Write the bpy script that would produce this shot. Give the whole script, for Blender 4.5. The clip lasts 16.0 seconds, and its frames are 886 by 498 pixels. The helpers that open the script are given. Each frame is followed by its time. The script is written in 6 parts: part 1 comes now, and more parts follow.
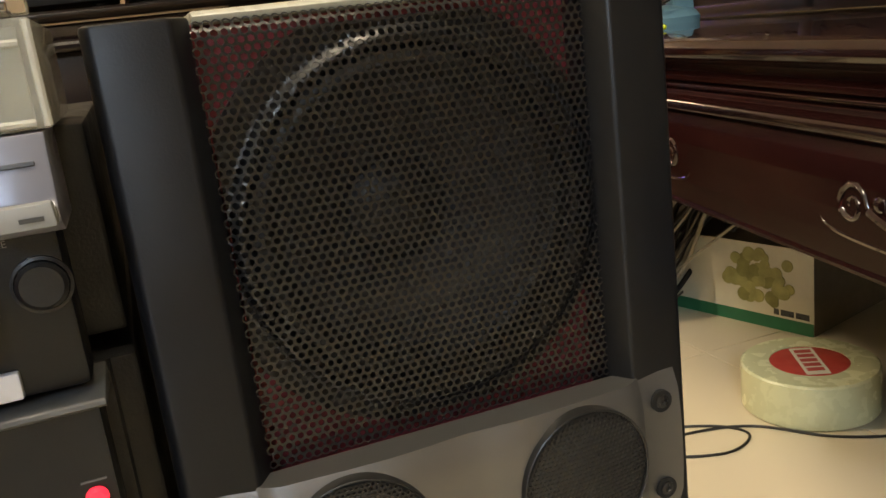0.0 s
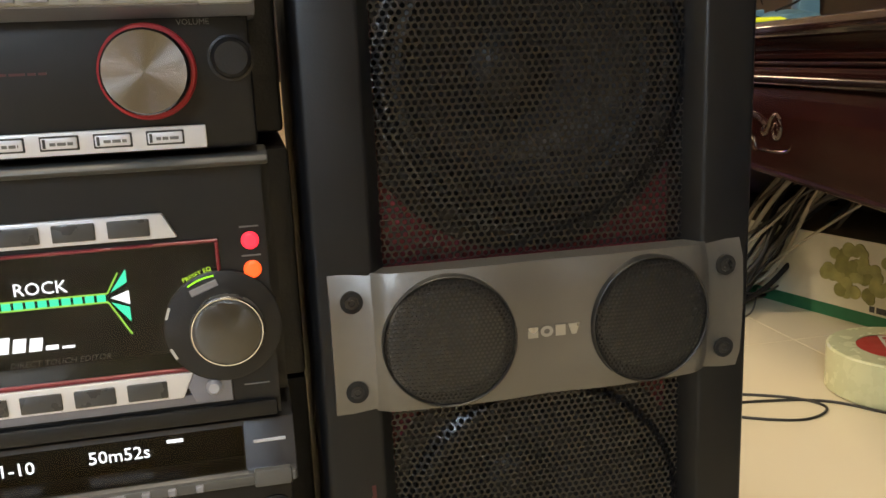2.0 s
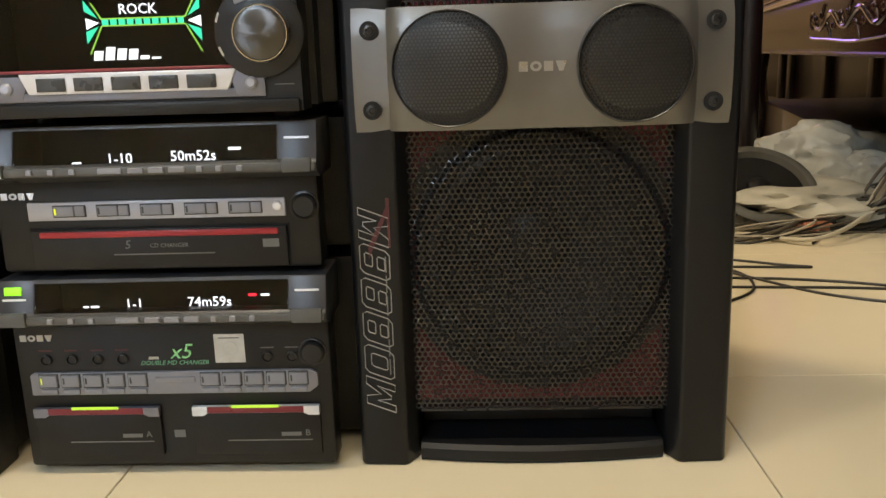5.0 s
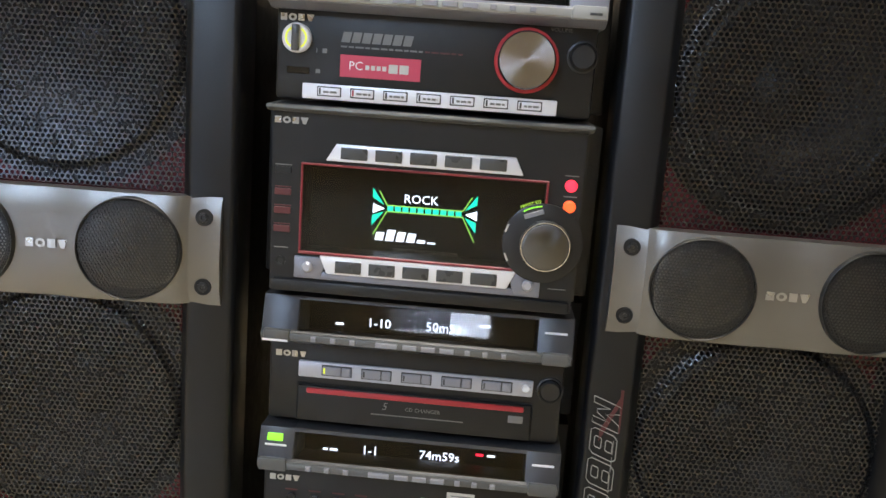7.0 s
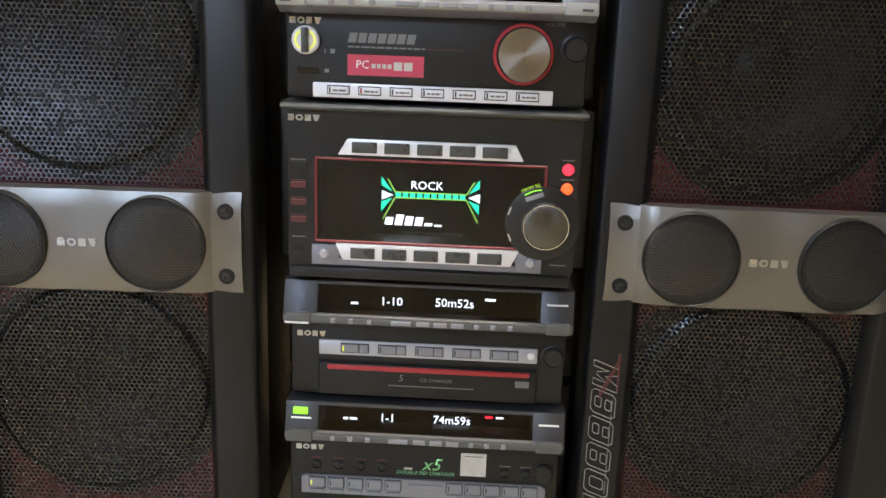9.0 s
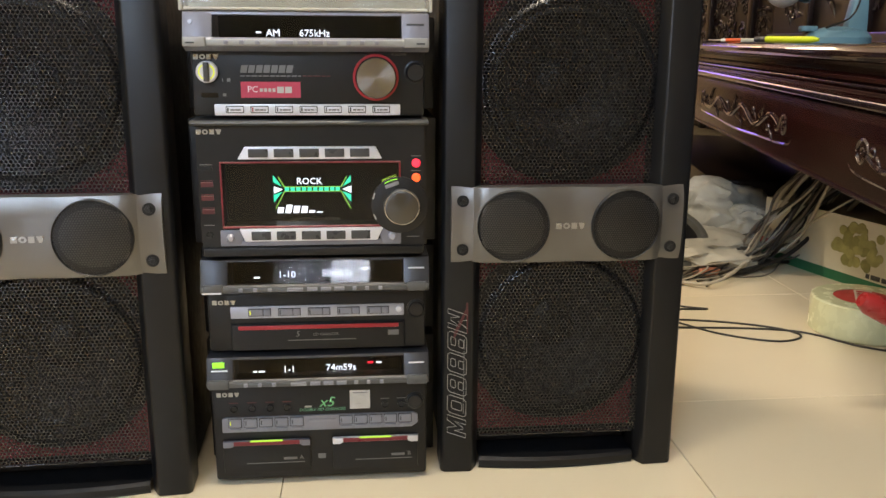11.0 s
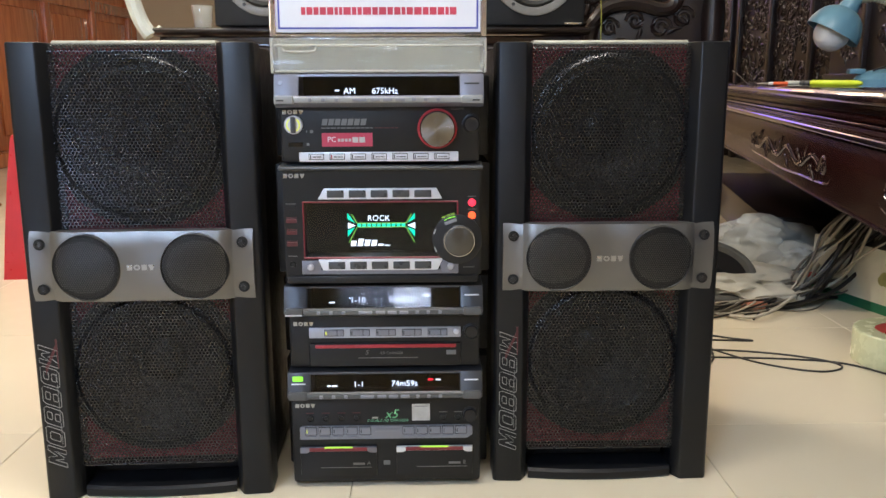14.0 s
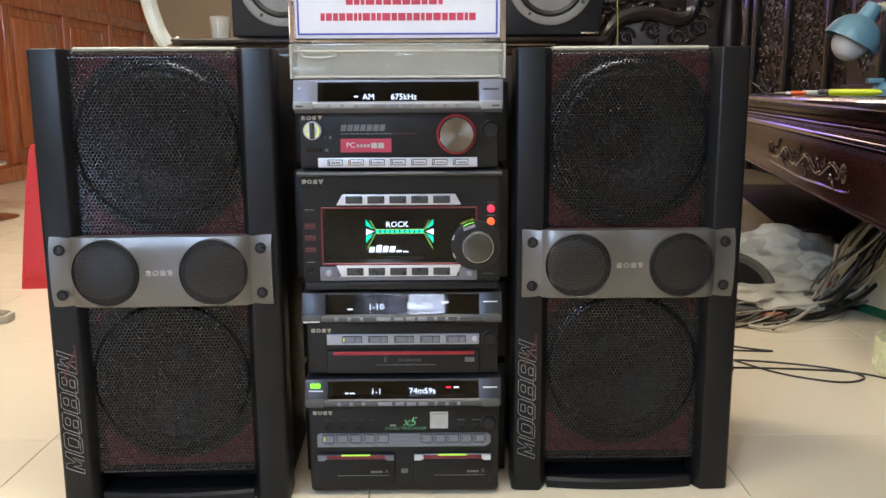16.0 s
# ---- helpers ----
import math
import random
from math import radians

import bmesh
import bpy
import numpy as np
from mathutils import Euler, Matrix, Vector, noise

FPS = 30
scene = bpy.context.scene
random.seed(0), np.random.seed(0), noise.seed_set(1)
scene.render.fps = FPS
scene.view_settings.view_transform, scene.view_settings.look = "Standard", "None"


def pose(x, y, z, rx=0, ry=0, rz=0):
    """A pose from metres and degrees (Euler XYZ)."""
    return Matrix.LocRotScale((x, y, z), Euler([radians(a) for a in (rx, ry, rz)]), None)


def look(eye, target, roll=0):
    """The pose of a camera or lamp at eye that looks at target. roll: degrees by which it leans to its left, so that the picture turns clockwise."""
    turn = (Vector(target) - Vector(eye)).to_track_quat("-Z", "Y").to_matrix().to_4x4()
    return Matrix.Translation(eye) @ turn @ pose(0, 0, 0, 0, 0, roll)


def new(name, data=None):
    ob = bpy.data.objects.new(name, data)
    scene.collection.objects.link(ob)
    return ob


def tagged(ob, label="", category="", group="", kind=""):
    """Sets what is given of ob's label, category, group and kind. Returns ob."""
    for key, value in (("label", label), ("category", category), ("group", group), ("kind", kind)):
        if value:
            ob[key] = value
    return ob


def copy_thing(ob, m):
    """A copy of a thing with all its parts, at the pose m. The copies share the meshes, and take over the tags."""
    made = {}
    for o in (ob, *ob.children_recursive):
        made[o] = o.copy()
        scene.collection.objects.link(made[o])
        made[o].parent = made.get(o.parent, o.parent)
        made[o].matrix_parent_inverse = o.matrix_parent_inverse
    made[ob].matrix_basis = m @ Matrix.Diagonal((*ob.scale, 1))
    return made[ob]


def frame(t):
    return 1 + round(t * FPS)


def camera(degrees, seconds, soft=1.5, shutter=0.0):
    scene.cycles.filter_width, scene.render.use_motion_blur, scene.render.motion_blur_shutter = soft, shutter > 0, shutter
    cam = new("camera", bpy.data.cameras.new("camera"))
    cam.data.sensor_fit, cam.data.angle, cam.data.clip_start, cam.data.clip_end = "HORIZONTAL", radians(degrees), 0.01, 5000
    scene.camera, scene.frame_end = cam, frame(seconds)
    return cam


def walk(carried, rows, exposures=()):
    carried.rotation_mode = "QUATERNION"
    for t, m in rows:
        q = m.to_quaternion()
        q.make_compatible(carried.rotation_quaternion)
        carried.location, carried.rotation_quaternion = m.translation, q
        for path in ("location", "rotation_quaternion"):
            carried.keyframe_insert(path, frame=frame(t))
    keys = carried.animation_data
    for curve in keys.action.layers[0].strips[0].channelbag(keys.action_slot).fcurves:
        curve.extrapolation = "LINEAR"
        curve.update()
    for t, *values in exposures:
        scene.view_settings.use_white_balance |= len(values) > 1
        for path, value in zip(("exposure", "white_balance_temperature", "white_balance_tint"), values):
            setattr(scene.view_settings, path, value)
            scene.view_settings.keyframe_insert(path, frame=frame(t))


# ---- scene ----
cam = camera(55.7, 16.0)
PATH = [
    (0, (0.178, -0.417, 0.65), (0.821, 1.408, 0.145), -6.9),
    (0.5, (0.174, -0.434, 0.665), (0.777, 1.421, 0.223), -5.8),
    (1, (0.168, -0.462, 0.678), (0.716, 1.42, 0.283), -4.7),
    (1.5, (0.14, -0.489, 0.619), (0.618, 1.412, 0.22), -3.6),
    (2, (0.136, -0.527, 0.552), (0.556, 1.379, 0.111), -2.4),
    (2.5, (0.133, -0.562, 0.516), (0.484, 1.354, 0.064), -1.7),
    (3, (0.161, -0.597, 0.48), (0.407, 1.335, 0.026), -2.2),
    (3.5, (0.206, -0.634, 0.448), (0.34, 1.304, -0.026), -2.8),
    (3.7, (0.228, -0.644, 0.432), (0.336, 1.294, -0.051), -2.5),
    (5.8, (0.282, -0.709, 0.364), (0.137, 1.24, -0.061), -1.9),
    (6, (0.251, -0.715, 0.381), (0.145, 1.238, -0.038), -1.2),
    (6.5, (0.136, -0.719, 0.483), (0.011, 1.242, 0.105), 2.1),
    (7, (0.063, -0.744, 0.528), (-0.051, 1.215, 0.141), 4.1),
    (7.5, (0.044, -0.745, 0.529), (-0.009, 1.197, 0.054), 3.5),
    (8, (0.036, -0.758, 0.536), (-0.002, 1.171, 0.008), 3.1),
    (8.2, (0.033, -0.77, 0.542), (-0.019, 1.161, 0.022), 2.6),
    (10.3, (0.045, -0.865, 0.604), (0.03, 1.073, 0.109), 0.6),
    (10.5, (0.037, -0.914, 0.589), (0.117, 1.03, 0.126), 0.4),
    (11, (0.062, -1.044, 0.599), (0.25, 0.886, 0.111), 0.4),
    (11.5, (0.044, -1.144, 0.575), (-0.013, 0.771, 0.003), -1.6),
    (11.7, (0.025, -1.141, 0.629), (-0.096, 0.762, 0.027), -2.6),
    (12, (0.048, -1.18, 0.642), (-0.02, 0.758, 0.153), -2.1),
    (12.5, (0.06, -1.211, 0.659), (0.144, 0.737, 0.216), -0.5),
    (13, (0.065, -1.211, 0.641), (0.162, 0.742, 0.22), -0.6),
    (13.5, (0.068, -1.197, 0.631), (0.126, 0.758, 0.209), -0.8),
    (14, (0.062, -1.186, 0.624), (0.104, 0.772, 0.22), -0.2),
    (14.5, (0.069, -1.187, 0.619), (0.11, 0.772, 0.219), 0.2),
    (15, (0.065, -1.182, 0.614), (0.103, 0.776, 0.211), 0.0),
    (15.5, (0.06, -1.18, 0.615), (0.088, 0.781, 0.222), -0.3),
    (16, (0.054, -1.182, 0.613), (0.065, 0.783, 0.24), -0.3),
]
EXPOSURES = [(0.0, 0.03, 7200, 12), (3.5, 0.10, 7150, 11), (6.0, 0.06, 7050, 11), (6.8, 0.26, 6100, 12), (8.2, 0.26, 6100, 12), (10.5, 0.16, 6900, 13), (12.0, 0.18, 5850, 14), (16.0, 0.13, 5800, 14)]
walk(cam, [(t, look(eye, target, roll)) for t, eye, target, roll in PATH], EXPOSURES)

# ---- world and lights ----
world = bpy.data.worlds.new("world")
scene.world = world
world.use_nodes = True
wn = world.node_tree
sky = wn.nodes.new("ShaderNodeTexSky")
sky.sky_type, sky.sun_disc, sky.sun_elevation, sky.sun_rotation = "NISHITA", False, radians(35), radians(200)
wn.links.new(sky.outputs[0], wn.nodes["Background"].inputs[0])
wn.nodes["Background"].inputs[1].default_value = 0.1


def area_lamp(name, m, sx, sy, power, colour):
    data = bpy.data.lights.new(name, "AREA")
    data.shape, data.size, data.size_y, data.energy, data.color = "RECTANGLE", sx, sy, power, colour
    ob = new(name, data)
    ob.matrix_world = m
    return ob


# Cool fill lamp, added in an unseen high opening behind the camera.
area_lamp("added_light_south", pose(-1.37, -3.47, 2.55, 82, 0, 0), 0.68, 0.44, 70, (0.58, 0.76, 1.0))
area_lamp("ceiling_light_front", pose(0.05, -0.45, 2.78), 1.2, 0.12, 44, (1.0, 0.90, 0.71))
area_lamp("ceiling_light_far", pose(1.45, 5.95, 2.78, 0, 0, 90), 1.7, 0.34, 30, (1.0, 0.74, 0.46))
# Unseen warm lamp, added to brighten the left rear floor and wall.
area_lamp("fill_light_back", pose(-1.25, 1.6, 2.78), 1.2, 0.12, 70, (1.0, 0.84, 0.60))

# ---- materials ----


def material(name, colour, rough=0.5, metal=0.0, vary=0.12, scale=20.0, bump=0.0, bump_scale=200.0, coat=0.0, spec=0.5, rough_vary=0.08):
    mat = bpy.data.materials.new(name)
    mat.use_nodes = True
    nt = mat.node_tree
    p = nt.nodes["Principled BSDF"]
    p.inputs["Metallic"].default_value = metal
    p.inputs["Coat Weight"].default_value = coat
    p.inputs["Specular IOR Level"].default_value = spec
    tc = nt.nodes.new("ShaderNodeTexCoord")
    n1 = nt.nodes.new("ShaderNodeTexNoise")
    n1.inputs["Scale"].default_value, n1.inputs["Detail"].default_value = scale, 6
    nt.links.new(tc.outputs["Object"], n1.inputs["Vector"])
    ramp = nt.nodes.new("ShaderNodeMapRange")
    ramp.inputs[1].default_value, ramp.inputs[2].default_value = 0.3, 0.7
    ramp.inputs[3].default_value, ramp.inputs[4].default_value = 1 - vary, 1 + vary
    nt.links.new(n1.outputs["Fac"], ramp.inputs[0])
    mul = nt.nodes.new("ShaderNodeVectorMath")
    mul.operation = "SCALE"
    mul.inputs[0].default_value = colour[:3]
    nt.links.new(ramp.outputs[0], mul.inputs["Scale"])
    nt.links.new(mul.outputs[0], p.inputs["Base Color"])
    r2 = nt.nodes.new("ShaderNodeMapRange")
    r2.inputs[1].default_value, r2.inputs[2].default_value = 0.3, 0.7
    r2.inputs[3].default_value, r2.inputs[4].default_value = max(0.02, rough - rough_vary), min(1, rough + rough_vary)
    n2 = nt.nodes.new("ShaderNodeTexNoise")
    n2.inputs["Scale"].default_value, n2.inputs["Detail"].default_value = scale * 3.1, 4
    nt.links.new(tc.outputs["Object"], n2.inputs["Vector"])
    nt.links.new(n2.outputs["Fac"], r2.inputs[0])
    nt.links.new(r2.outputs[0], p.inputs["Roughness"])
    if bump:
        n3 = nt.nodes.new("ShaderNodeTexNoise")
        n3.inputs["Scale"].default_value, n3.inputs["Detail"].default_value = bump_scale, 3
        nt.links.new(tc.outputs["Object"], n3.inputs["Vector"])
        b = nt.nodes.new("ShaderNodeBump")
        b.inputs["Strength"].default_value, b.inputs["Distance"].default_value = bump, 0.001
        nt.links.new(n3.outputs["Fac"], b.inputs["Height"])
        nt.links.new(b.outputs[0], p.inputs["Normal"])
    return mat


def glow(name, colour, strength):
    mat = bpy.data.materials.new(name)
    mat.use_nodes = True
    p = mat.node_tree.nodes["Principled BSDF"]
    p.inputs["Base Color"].default_value = (*[0.3 * c for c in colour], 1)
    p.inputs["Emission Color"].default_value = (*colour, 1)
    p.inputs["Emission Strength"].default_value = strength
    return mat


def clear_plastic(name, colour, rough, ior=1.49, clear=1.0):
    mat = bpy.data.materials.new(name)
    mat.use_nodes = True
    p = mat.node_tree.nodes["Principled BSDF"]
    p.inputs["Base Color"].default_value = (*colour, 1)
    p.inputs["Roughness"].default_value = rough
    p.inputs["Transmission Weight"].default_value = clear
    p.inputs["IOR"].default_value = ior
    return mat


def wood(name, dark, light, rough, stretch=(1, 1, 8), scale=6.0, coat=0.0):
    mat = bpy.data.materials.new(name)
    mat.use_nodes = True
    nt = mat.node_tree
    p = nt.nodes["Principled BSDF"]
    tc = nt.nodes.new("ShaderNodeTexCoord")
    mp = nt.nodes.new("ShaderNodeMapping")
    mp.inputs["Scale"].default_value = [scale * 8 / v for v in stretch]
    nt.links.new(tc.outputs["Object"], mp.inputs["Vector"])
    n1 = nt.nodes.new("ShaderNodeTexNoise")
    n1.inputs["Scale"].default_value, n1.inputs["Detail"].default_value, n1.inputs["Distortion"].default_value = 1.0, 8, 0.6
    nt.links.new(mp.outputs[0], n1.inputs["Vector"])
    cr = nt.nodes.new("ShaderNodeValToRGB")
    cr.color_ramp.elements[0].position, cr.color_ramp.elements[1].position = 0.32, 0.7
    cr.color_ramp.elements[0].color, cr.color_ramp.elements[1].color = (*dark, 1), (*light, 1)
    nt.links.new(n1.outputs["Fac"], cr.inputs[0])
    nt.links.new(cr.outputs[0], p.inputs["Base Color"])
    p.inputs["Roughness"].default_value = rough
    p.inputs["Coat Weight"].default_value = coat
    p.inputs["Coat Roughness"].default_value = 0.06
    return mat


def brushed(name, colour, rough):
    """Lathe-turned metal: fine rings and a lengthened highlight."""
    mat = material(name, colour, rough, 1.0, 0.02, 60, rough_vary=0.0)
    p = mat.node_tree.nodes["Principled BSDF"]
    p.inputs["Anisotropic"].default_value = 0.85
    tangent = mat.node_tree.nodes.new("ShaderNodeTangent")
    tangent.direction_type, tangent.axis = "RADIAL", "Y"
    mat.node_tree.links.new(tangent.outputs[0], p.inputs["Tangent"])
    return mat


def tile_material(name):
    mat = bpy.data.materials.new(name)
    mat.use_nodes = True
    nt = mat.node_tree
    p = nt.nodes["Principled BSDF"]
    geo = nt.nodes.new("ShaderNodeNewGeometry")
    info = nt.nodes.new("ShaderNodeObjectInfo")
    n1 = nt.nodes.new("ShaderNodeTexNoise")
    n1.inputs["Scale"].default_value, n1.inputs["Detail"].default_value, n1.inputs["Distortion"].default_value = 1.6, 5, 0.3
    nt.links.new(geo.outputs["Position"], n1.inputs["Vector"])
    cr = nt.nodes.new("ShaderNodeValToRGB")
    cr.color_ramp.elements[0].position, cr.color_ramp.elements[1].position = 0.2, 0.8
    cr.color_ramp.elements[0].color, cr.color_ramp.elements[1].color = (0.69, 0.61, 0.44, 1), (0.74, 0.66, 0.49, 1)
    nt.links.new(n1.outputs["Fac"], cr.inputs[0])
    mr = nt.nodes.new("ShaderNodeMapRange")
    mr.inputs[3].default_value, mr.inputs[4].default_value = 0.96, 1.03
    nt.links.new(info.outputs["Random"], mr.inputs[0])
    mul = nt.nodes.new("ShaderNodeVectorMath")
    mul.operation = "SCALE"
    nt.links.new(cr.outputs[0], mul.inputs[0])
    nt.links.new(mr.outputs[0], mul.inputs["Scale"])
    nt.links.new(mul.outputs[0], p.inputs["Base Color"])
    n2 = nt.nodes.new("ShaderNodeTexNoise")
    n2.inputs["Scale"].default_value, n2.inputs["Detail"].default_value = 14.0, 6
    nt.links.new(geo.outputs["Position"], n2.inputs["Vector"])
    m2 = nt.nodes.new("ShaderNodeMapRange")
    m2.inputs[1].default_value, m2.inputs[2].default_value = 0.35, 0.7
    m2.inputs[3].default_value, m2.inputs[4].default_value = 0.17, 0.25
    nt.links.new(n2.outputs["Fac"], m2.inputs[0])
    nt.links.new(m2.outputs[0], p.inputs["Roughness"])
    return mat


M_BLACK = material("black_satin_plastic", (0.010, 0.010, 0.011), 0.36, spec=0.4, bump=0.15, bump_scale=900)
M_CABINET = material("charcoal_satin_paint", (0.0065, 0.007, 0.0085), 0.38, spec=0.32, scale=7, rough_vary=0.06, bump=0.1, bump_scale=700)
M_PANEL = material("dark_grey_panel", (0.010, 0.010, 0.0105), 0.42, spec=0.35, bump=0.1, bump_scale=1200)
M_SIDE = material("black_vinyl", (0.007, 0.007, 0.0075), 0.5, bump=0.3, bump_scale=500)
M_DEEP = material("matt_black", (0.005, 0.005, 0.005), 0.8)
M_MESH = material("black_lacquered_steel", (0.016, 0.0155, 0.016), 0.24, metal=0.3, scale=40, spec=0.55)
M_TWMESH = material("grey_steel_mesh", (0.038, 0.038, 0.038), 0.36, metal=0.6, scale=40)
M_MAROON = material("maroon_baffle_paint", (0.23, 0.025, 0.038), 0.5)
M_CONE = material("charcoal_paper_cone", (0.030, 0.029, 0.030), 0.6, bump=0.4, bump_scale=300)
M_RUBBER = material("rubber", (0.012, 0.012, 0.012), 0.45)
M_PLATE = material("gunmetal_paint", (0.175, 0.170, 0.162), 0.34, metal=0.7, vary=0.02, rough_vary=0.03, scale=30, bump=0.12, bump_scale=2500)
# Pale base colour paints the light reflected along the speaker tops.
M_TOPSTRIP = material("pale_sheen_trim", (0.40, 0.38, 0.30), 0.32, scale=25)
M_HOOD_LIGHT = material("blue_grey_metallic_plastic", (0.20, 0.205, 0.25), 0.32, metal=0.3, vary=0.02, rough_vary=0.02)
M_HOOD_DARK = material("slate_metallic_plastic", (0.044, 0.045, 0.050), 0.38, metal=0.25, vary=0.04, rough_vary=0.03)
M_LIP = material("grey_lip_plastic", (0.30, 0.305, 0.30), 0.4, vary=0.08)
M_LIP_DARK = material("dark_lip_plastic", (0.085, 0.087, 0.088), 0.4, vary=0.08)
M_SILVER = material("silver_plastic", (0.74, 0.75, 0.80), 0.30, metal=0.2, vary=0.015, rough_vary=0.02)
M_GREY_BAR = material("grey_button_bar", (0.24, 0.245, 0.285), 0.34, metal=0.3, vary=0.02, rough_vary=0.02)
M_KEY = material("dark_key", (0.05, 0.052, 0.055), 0.3)
M_CDBAR = material("pale_button_bar", (0.40, 0.41, 0.47), 0.32, metal=0.3, vary=0.02, rough_vary=0.02)
M_GREYKEY = material("grey_key", (0.24, 0.245, 0.28), 0.33, vary=0.03, rough_vary=0.02)
M_KNOB = brushed("turned_aluminium", (0.26, 0.255, 0.25), 0.26)
M_KNOB_DARK = brushed("turned_dark_aluminium", (0.11, 0.109, 0.107), 0.28)
M_SCREW = material("blackened_steel", (0.035, 0.035, 0.037), 0.28, 0.6)
M_CHROME = material("chrome", (0.75, 0.75, 0.75), 0.12, 1.0, 0.03)
M_RED_RING = material("red_plastic", (0.38, 0.025, 0.035), 0.35)
M_RED_LINE = material("dark_red_plastic", (0.20, 0.022, 0.034), 0.35)
M_STICKER = material("pink_red_sticker", (0.52, 0.055, 0.105), 0.45, vary=0.03)
M_GLASS_BLACK = material("smoked_display_window", (0.006, 0.006, 0.008), 0.08, vary=0.05, rough_vary=0.02, spec=0.6)
M_SMOKE = clear_plastic("smoked_glass", (0.42, 0.42, 0.46), 0.02, 1.36)
M_PRINT = material("pale_grey_print", (0.50, 0.50, 0.48), 0.5)
M_PRINT_DIM = material("dim_grey_print", (0.16, 0.16, 0.16), 0.5)
M_PRINT_RED = material("dim_red_print", (0.085, 0.016, 0.019), 0.5)
M_LOGO = material("polished_emblem", (0.42, 0.42, 0.41), 0.3, 0.8, 0.04)
M_WHITE = material("white_paper", (0.80, 0.80, 0.84), 0.6, vary=0.03)
M_STAMP = material("silver_sticker", (0.55, 0.55, 0.54), 0.35, metal=0.3, vary=0.12, scale=90)
M_BLUE_PRINT = material("blue_print", (0.08, 0.09, 0.42), 0.5)
M_RED_PRINT = material("red_print", (0.55, 0.05, 0.09), 0.5)
M_CLEAR = clear_plastic("clear_acrylic", (0.97, 0.98, 0.97), 0.02, 1.45, 1.0)
M_FROST = clear_plastic("hazy_acrylic", (0.90, 0.90, 0.84), 0.10, 1.42, 0.78)
M_EDGE = clear_plastic("cloudy_acrylic_edge", (0.88, 0.86, 0.76), 0.12, 1.45, 0.5)
G_WHITE = glow("display_white", (0.85, 0.95, 1.0), 4.2)
G_GREEN = glow("display_green", (0.02, 0.72, 0.38), 3.6)
G_LIME = glow("display_lime", (0.45, 1.0, 0.12), 1.9)
G_SLOT = glow("slot_lime", (0.50, 0.85, 0.06), 0.9)
G_TEAL = glow("display_haze", (0.16, 0.50, 0.44), 0.030)
G_RED = glow("lamp_red", (1.0, 0.03, 0.06), 1.6)
G_ORANGE = glow("lamp_orange", (1.0, 0.10, 0.02), 1.7)
G_KEY = glow("key_green", (0.30, 0.95, 0.03), 1.1)
G_YELLOW = glow("key_yellow", (0.75, 0.8, 0.05), 0.9)
G_REDSEG = glow("display_red", (1.0, 0.02, 0.04), 4.5)
M_TILE = tile_material("cream_polished_tile")
M_GROUT = material("grout", (0.62, 0.54, 0.41), 0.85)
M_WALL = material("cream_wall_paint", (0.58, 0.49, 0.32), 0.7, vary=0.04, scale=3, bump=0.15, bump_scale=150)
M_CEIL = material("white_ceiling_paint", (0.80, 0.79, 0.76), 0.8, vary=0.03, scale=3)
M_DOORWOOD = wood("brown_varnished_wood", (0.32, 0.085, 0.026), (0.56, 0.19, 0.060), 0.25, (1, 1, 8), 3.0, 0.5)
M_ROSEWOOD = wood("dark_lacquered_rosewood", (0.010, 0.003, 0.003), (0.024, 0.0055, 0.005), 0.22, (1, 8, 1), 3.0, 1.0)
M_ROSEWOOD.node_tree.nodes["Principled BSDF"].inputs["Coat Roughness"].default_value = 0.035
M_ROSESATIN = wood("satin_rosewood", (0.013, 0.0030, 0.0030), (0.023, 0.0050, 0.0048), 0.26, (1, 8, 1), 3.0, 0.0)
M_ROSESATIN.node_tree.nodes["Principled BSDF"].inputs["Specular IOR Level"].default_value = 0.25
M_OUTLINE = material("grey_outline_print", (0.26, 0.26, 0.25), 0.5)
M_WIRE = material("dull_yellow_wire", (0.30, 0.30, 0.05), 0.5)
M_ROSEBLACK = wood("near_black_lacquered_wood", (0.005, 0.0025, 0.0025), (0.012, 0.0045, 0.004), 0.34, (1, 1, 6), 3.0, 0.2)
M_STOOL = material("red_moulded_plastic", (0.52, 0.022, 0.026), 0.35, vary=0.05)
M_HANDLE = material("red_handle_plastic", (0.36, 0.028, 0.026), 0.3, vary=0.05)
M_TAPE = material("cloudy_adhesive_tape", (0.66, 0.68, 0.42), 0.25, vary=0.05, scale=15)
M_CARD_RED = material("red_card_label", (0.48, 0.06, 0.045), 0.55)
M_CARD_WHITE = material("white_card", (0.70, 0.68, 0.56), 0.6, vary=0.06)
M_CARD_BROWN = material("brown_card", (0.20, 0.17, 0.12), 0.75)
M_CARD_GREEN = material("green_card", (0.02, 0.16, 0.075), 0.5)
M_GRAPE = material("grape_print", (0.38, 0.37, 0.14), 0.5, vary=0.3, scale=30)
M_GRAPE_DARK = material("grape_shadow_print", (0.27, 0.27, 0.09), 0.5, vary=0.3, scale=30)
M_RUBBERGREY = material("dull_grey_rubber", (0.09, 0.088, 0.08), 0.55)
M_CABLE = material("black_cable", (0.012, 0.011, 0.010), 0.45)
M_CABLE_BROWN = material("brown_grey_cable", (0.10, 0.085, 0.065), 0.5)
M_CABLE_GREY = material("pale_cable", (0.42, 0.38, 0.30), 0.5)
M_BAG = material("white_plastic_bag", (0.46, 0.44, 0.37), 0.45, vary=0.12)
M_RED_PLUG = material("red_plug", (0.55, 0.05, 0.03), 0.4)
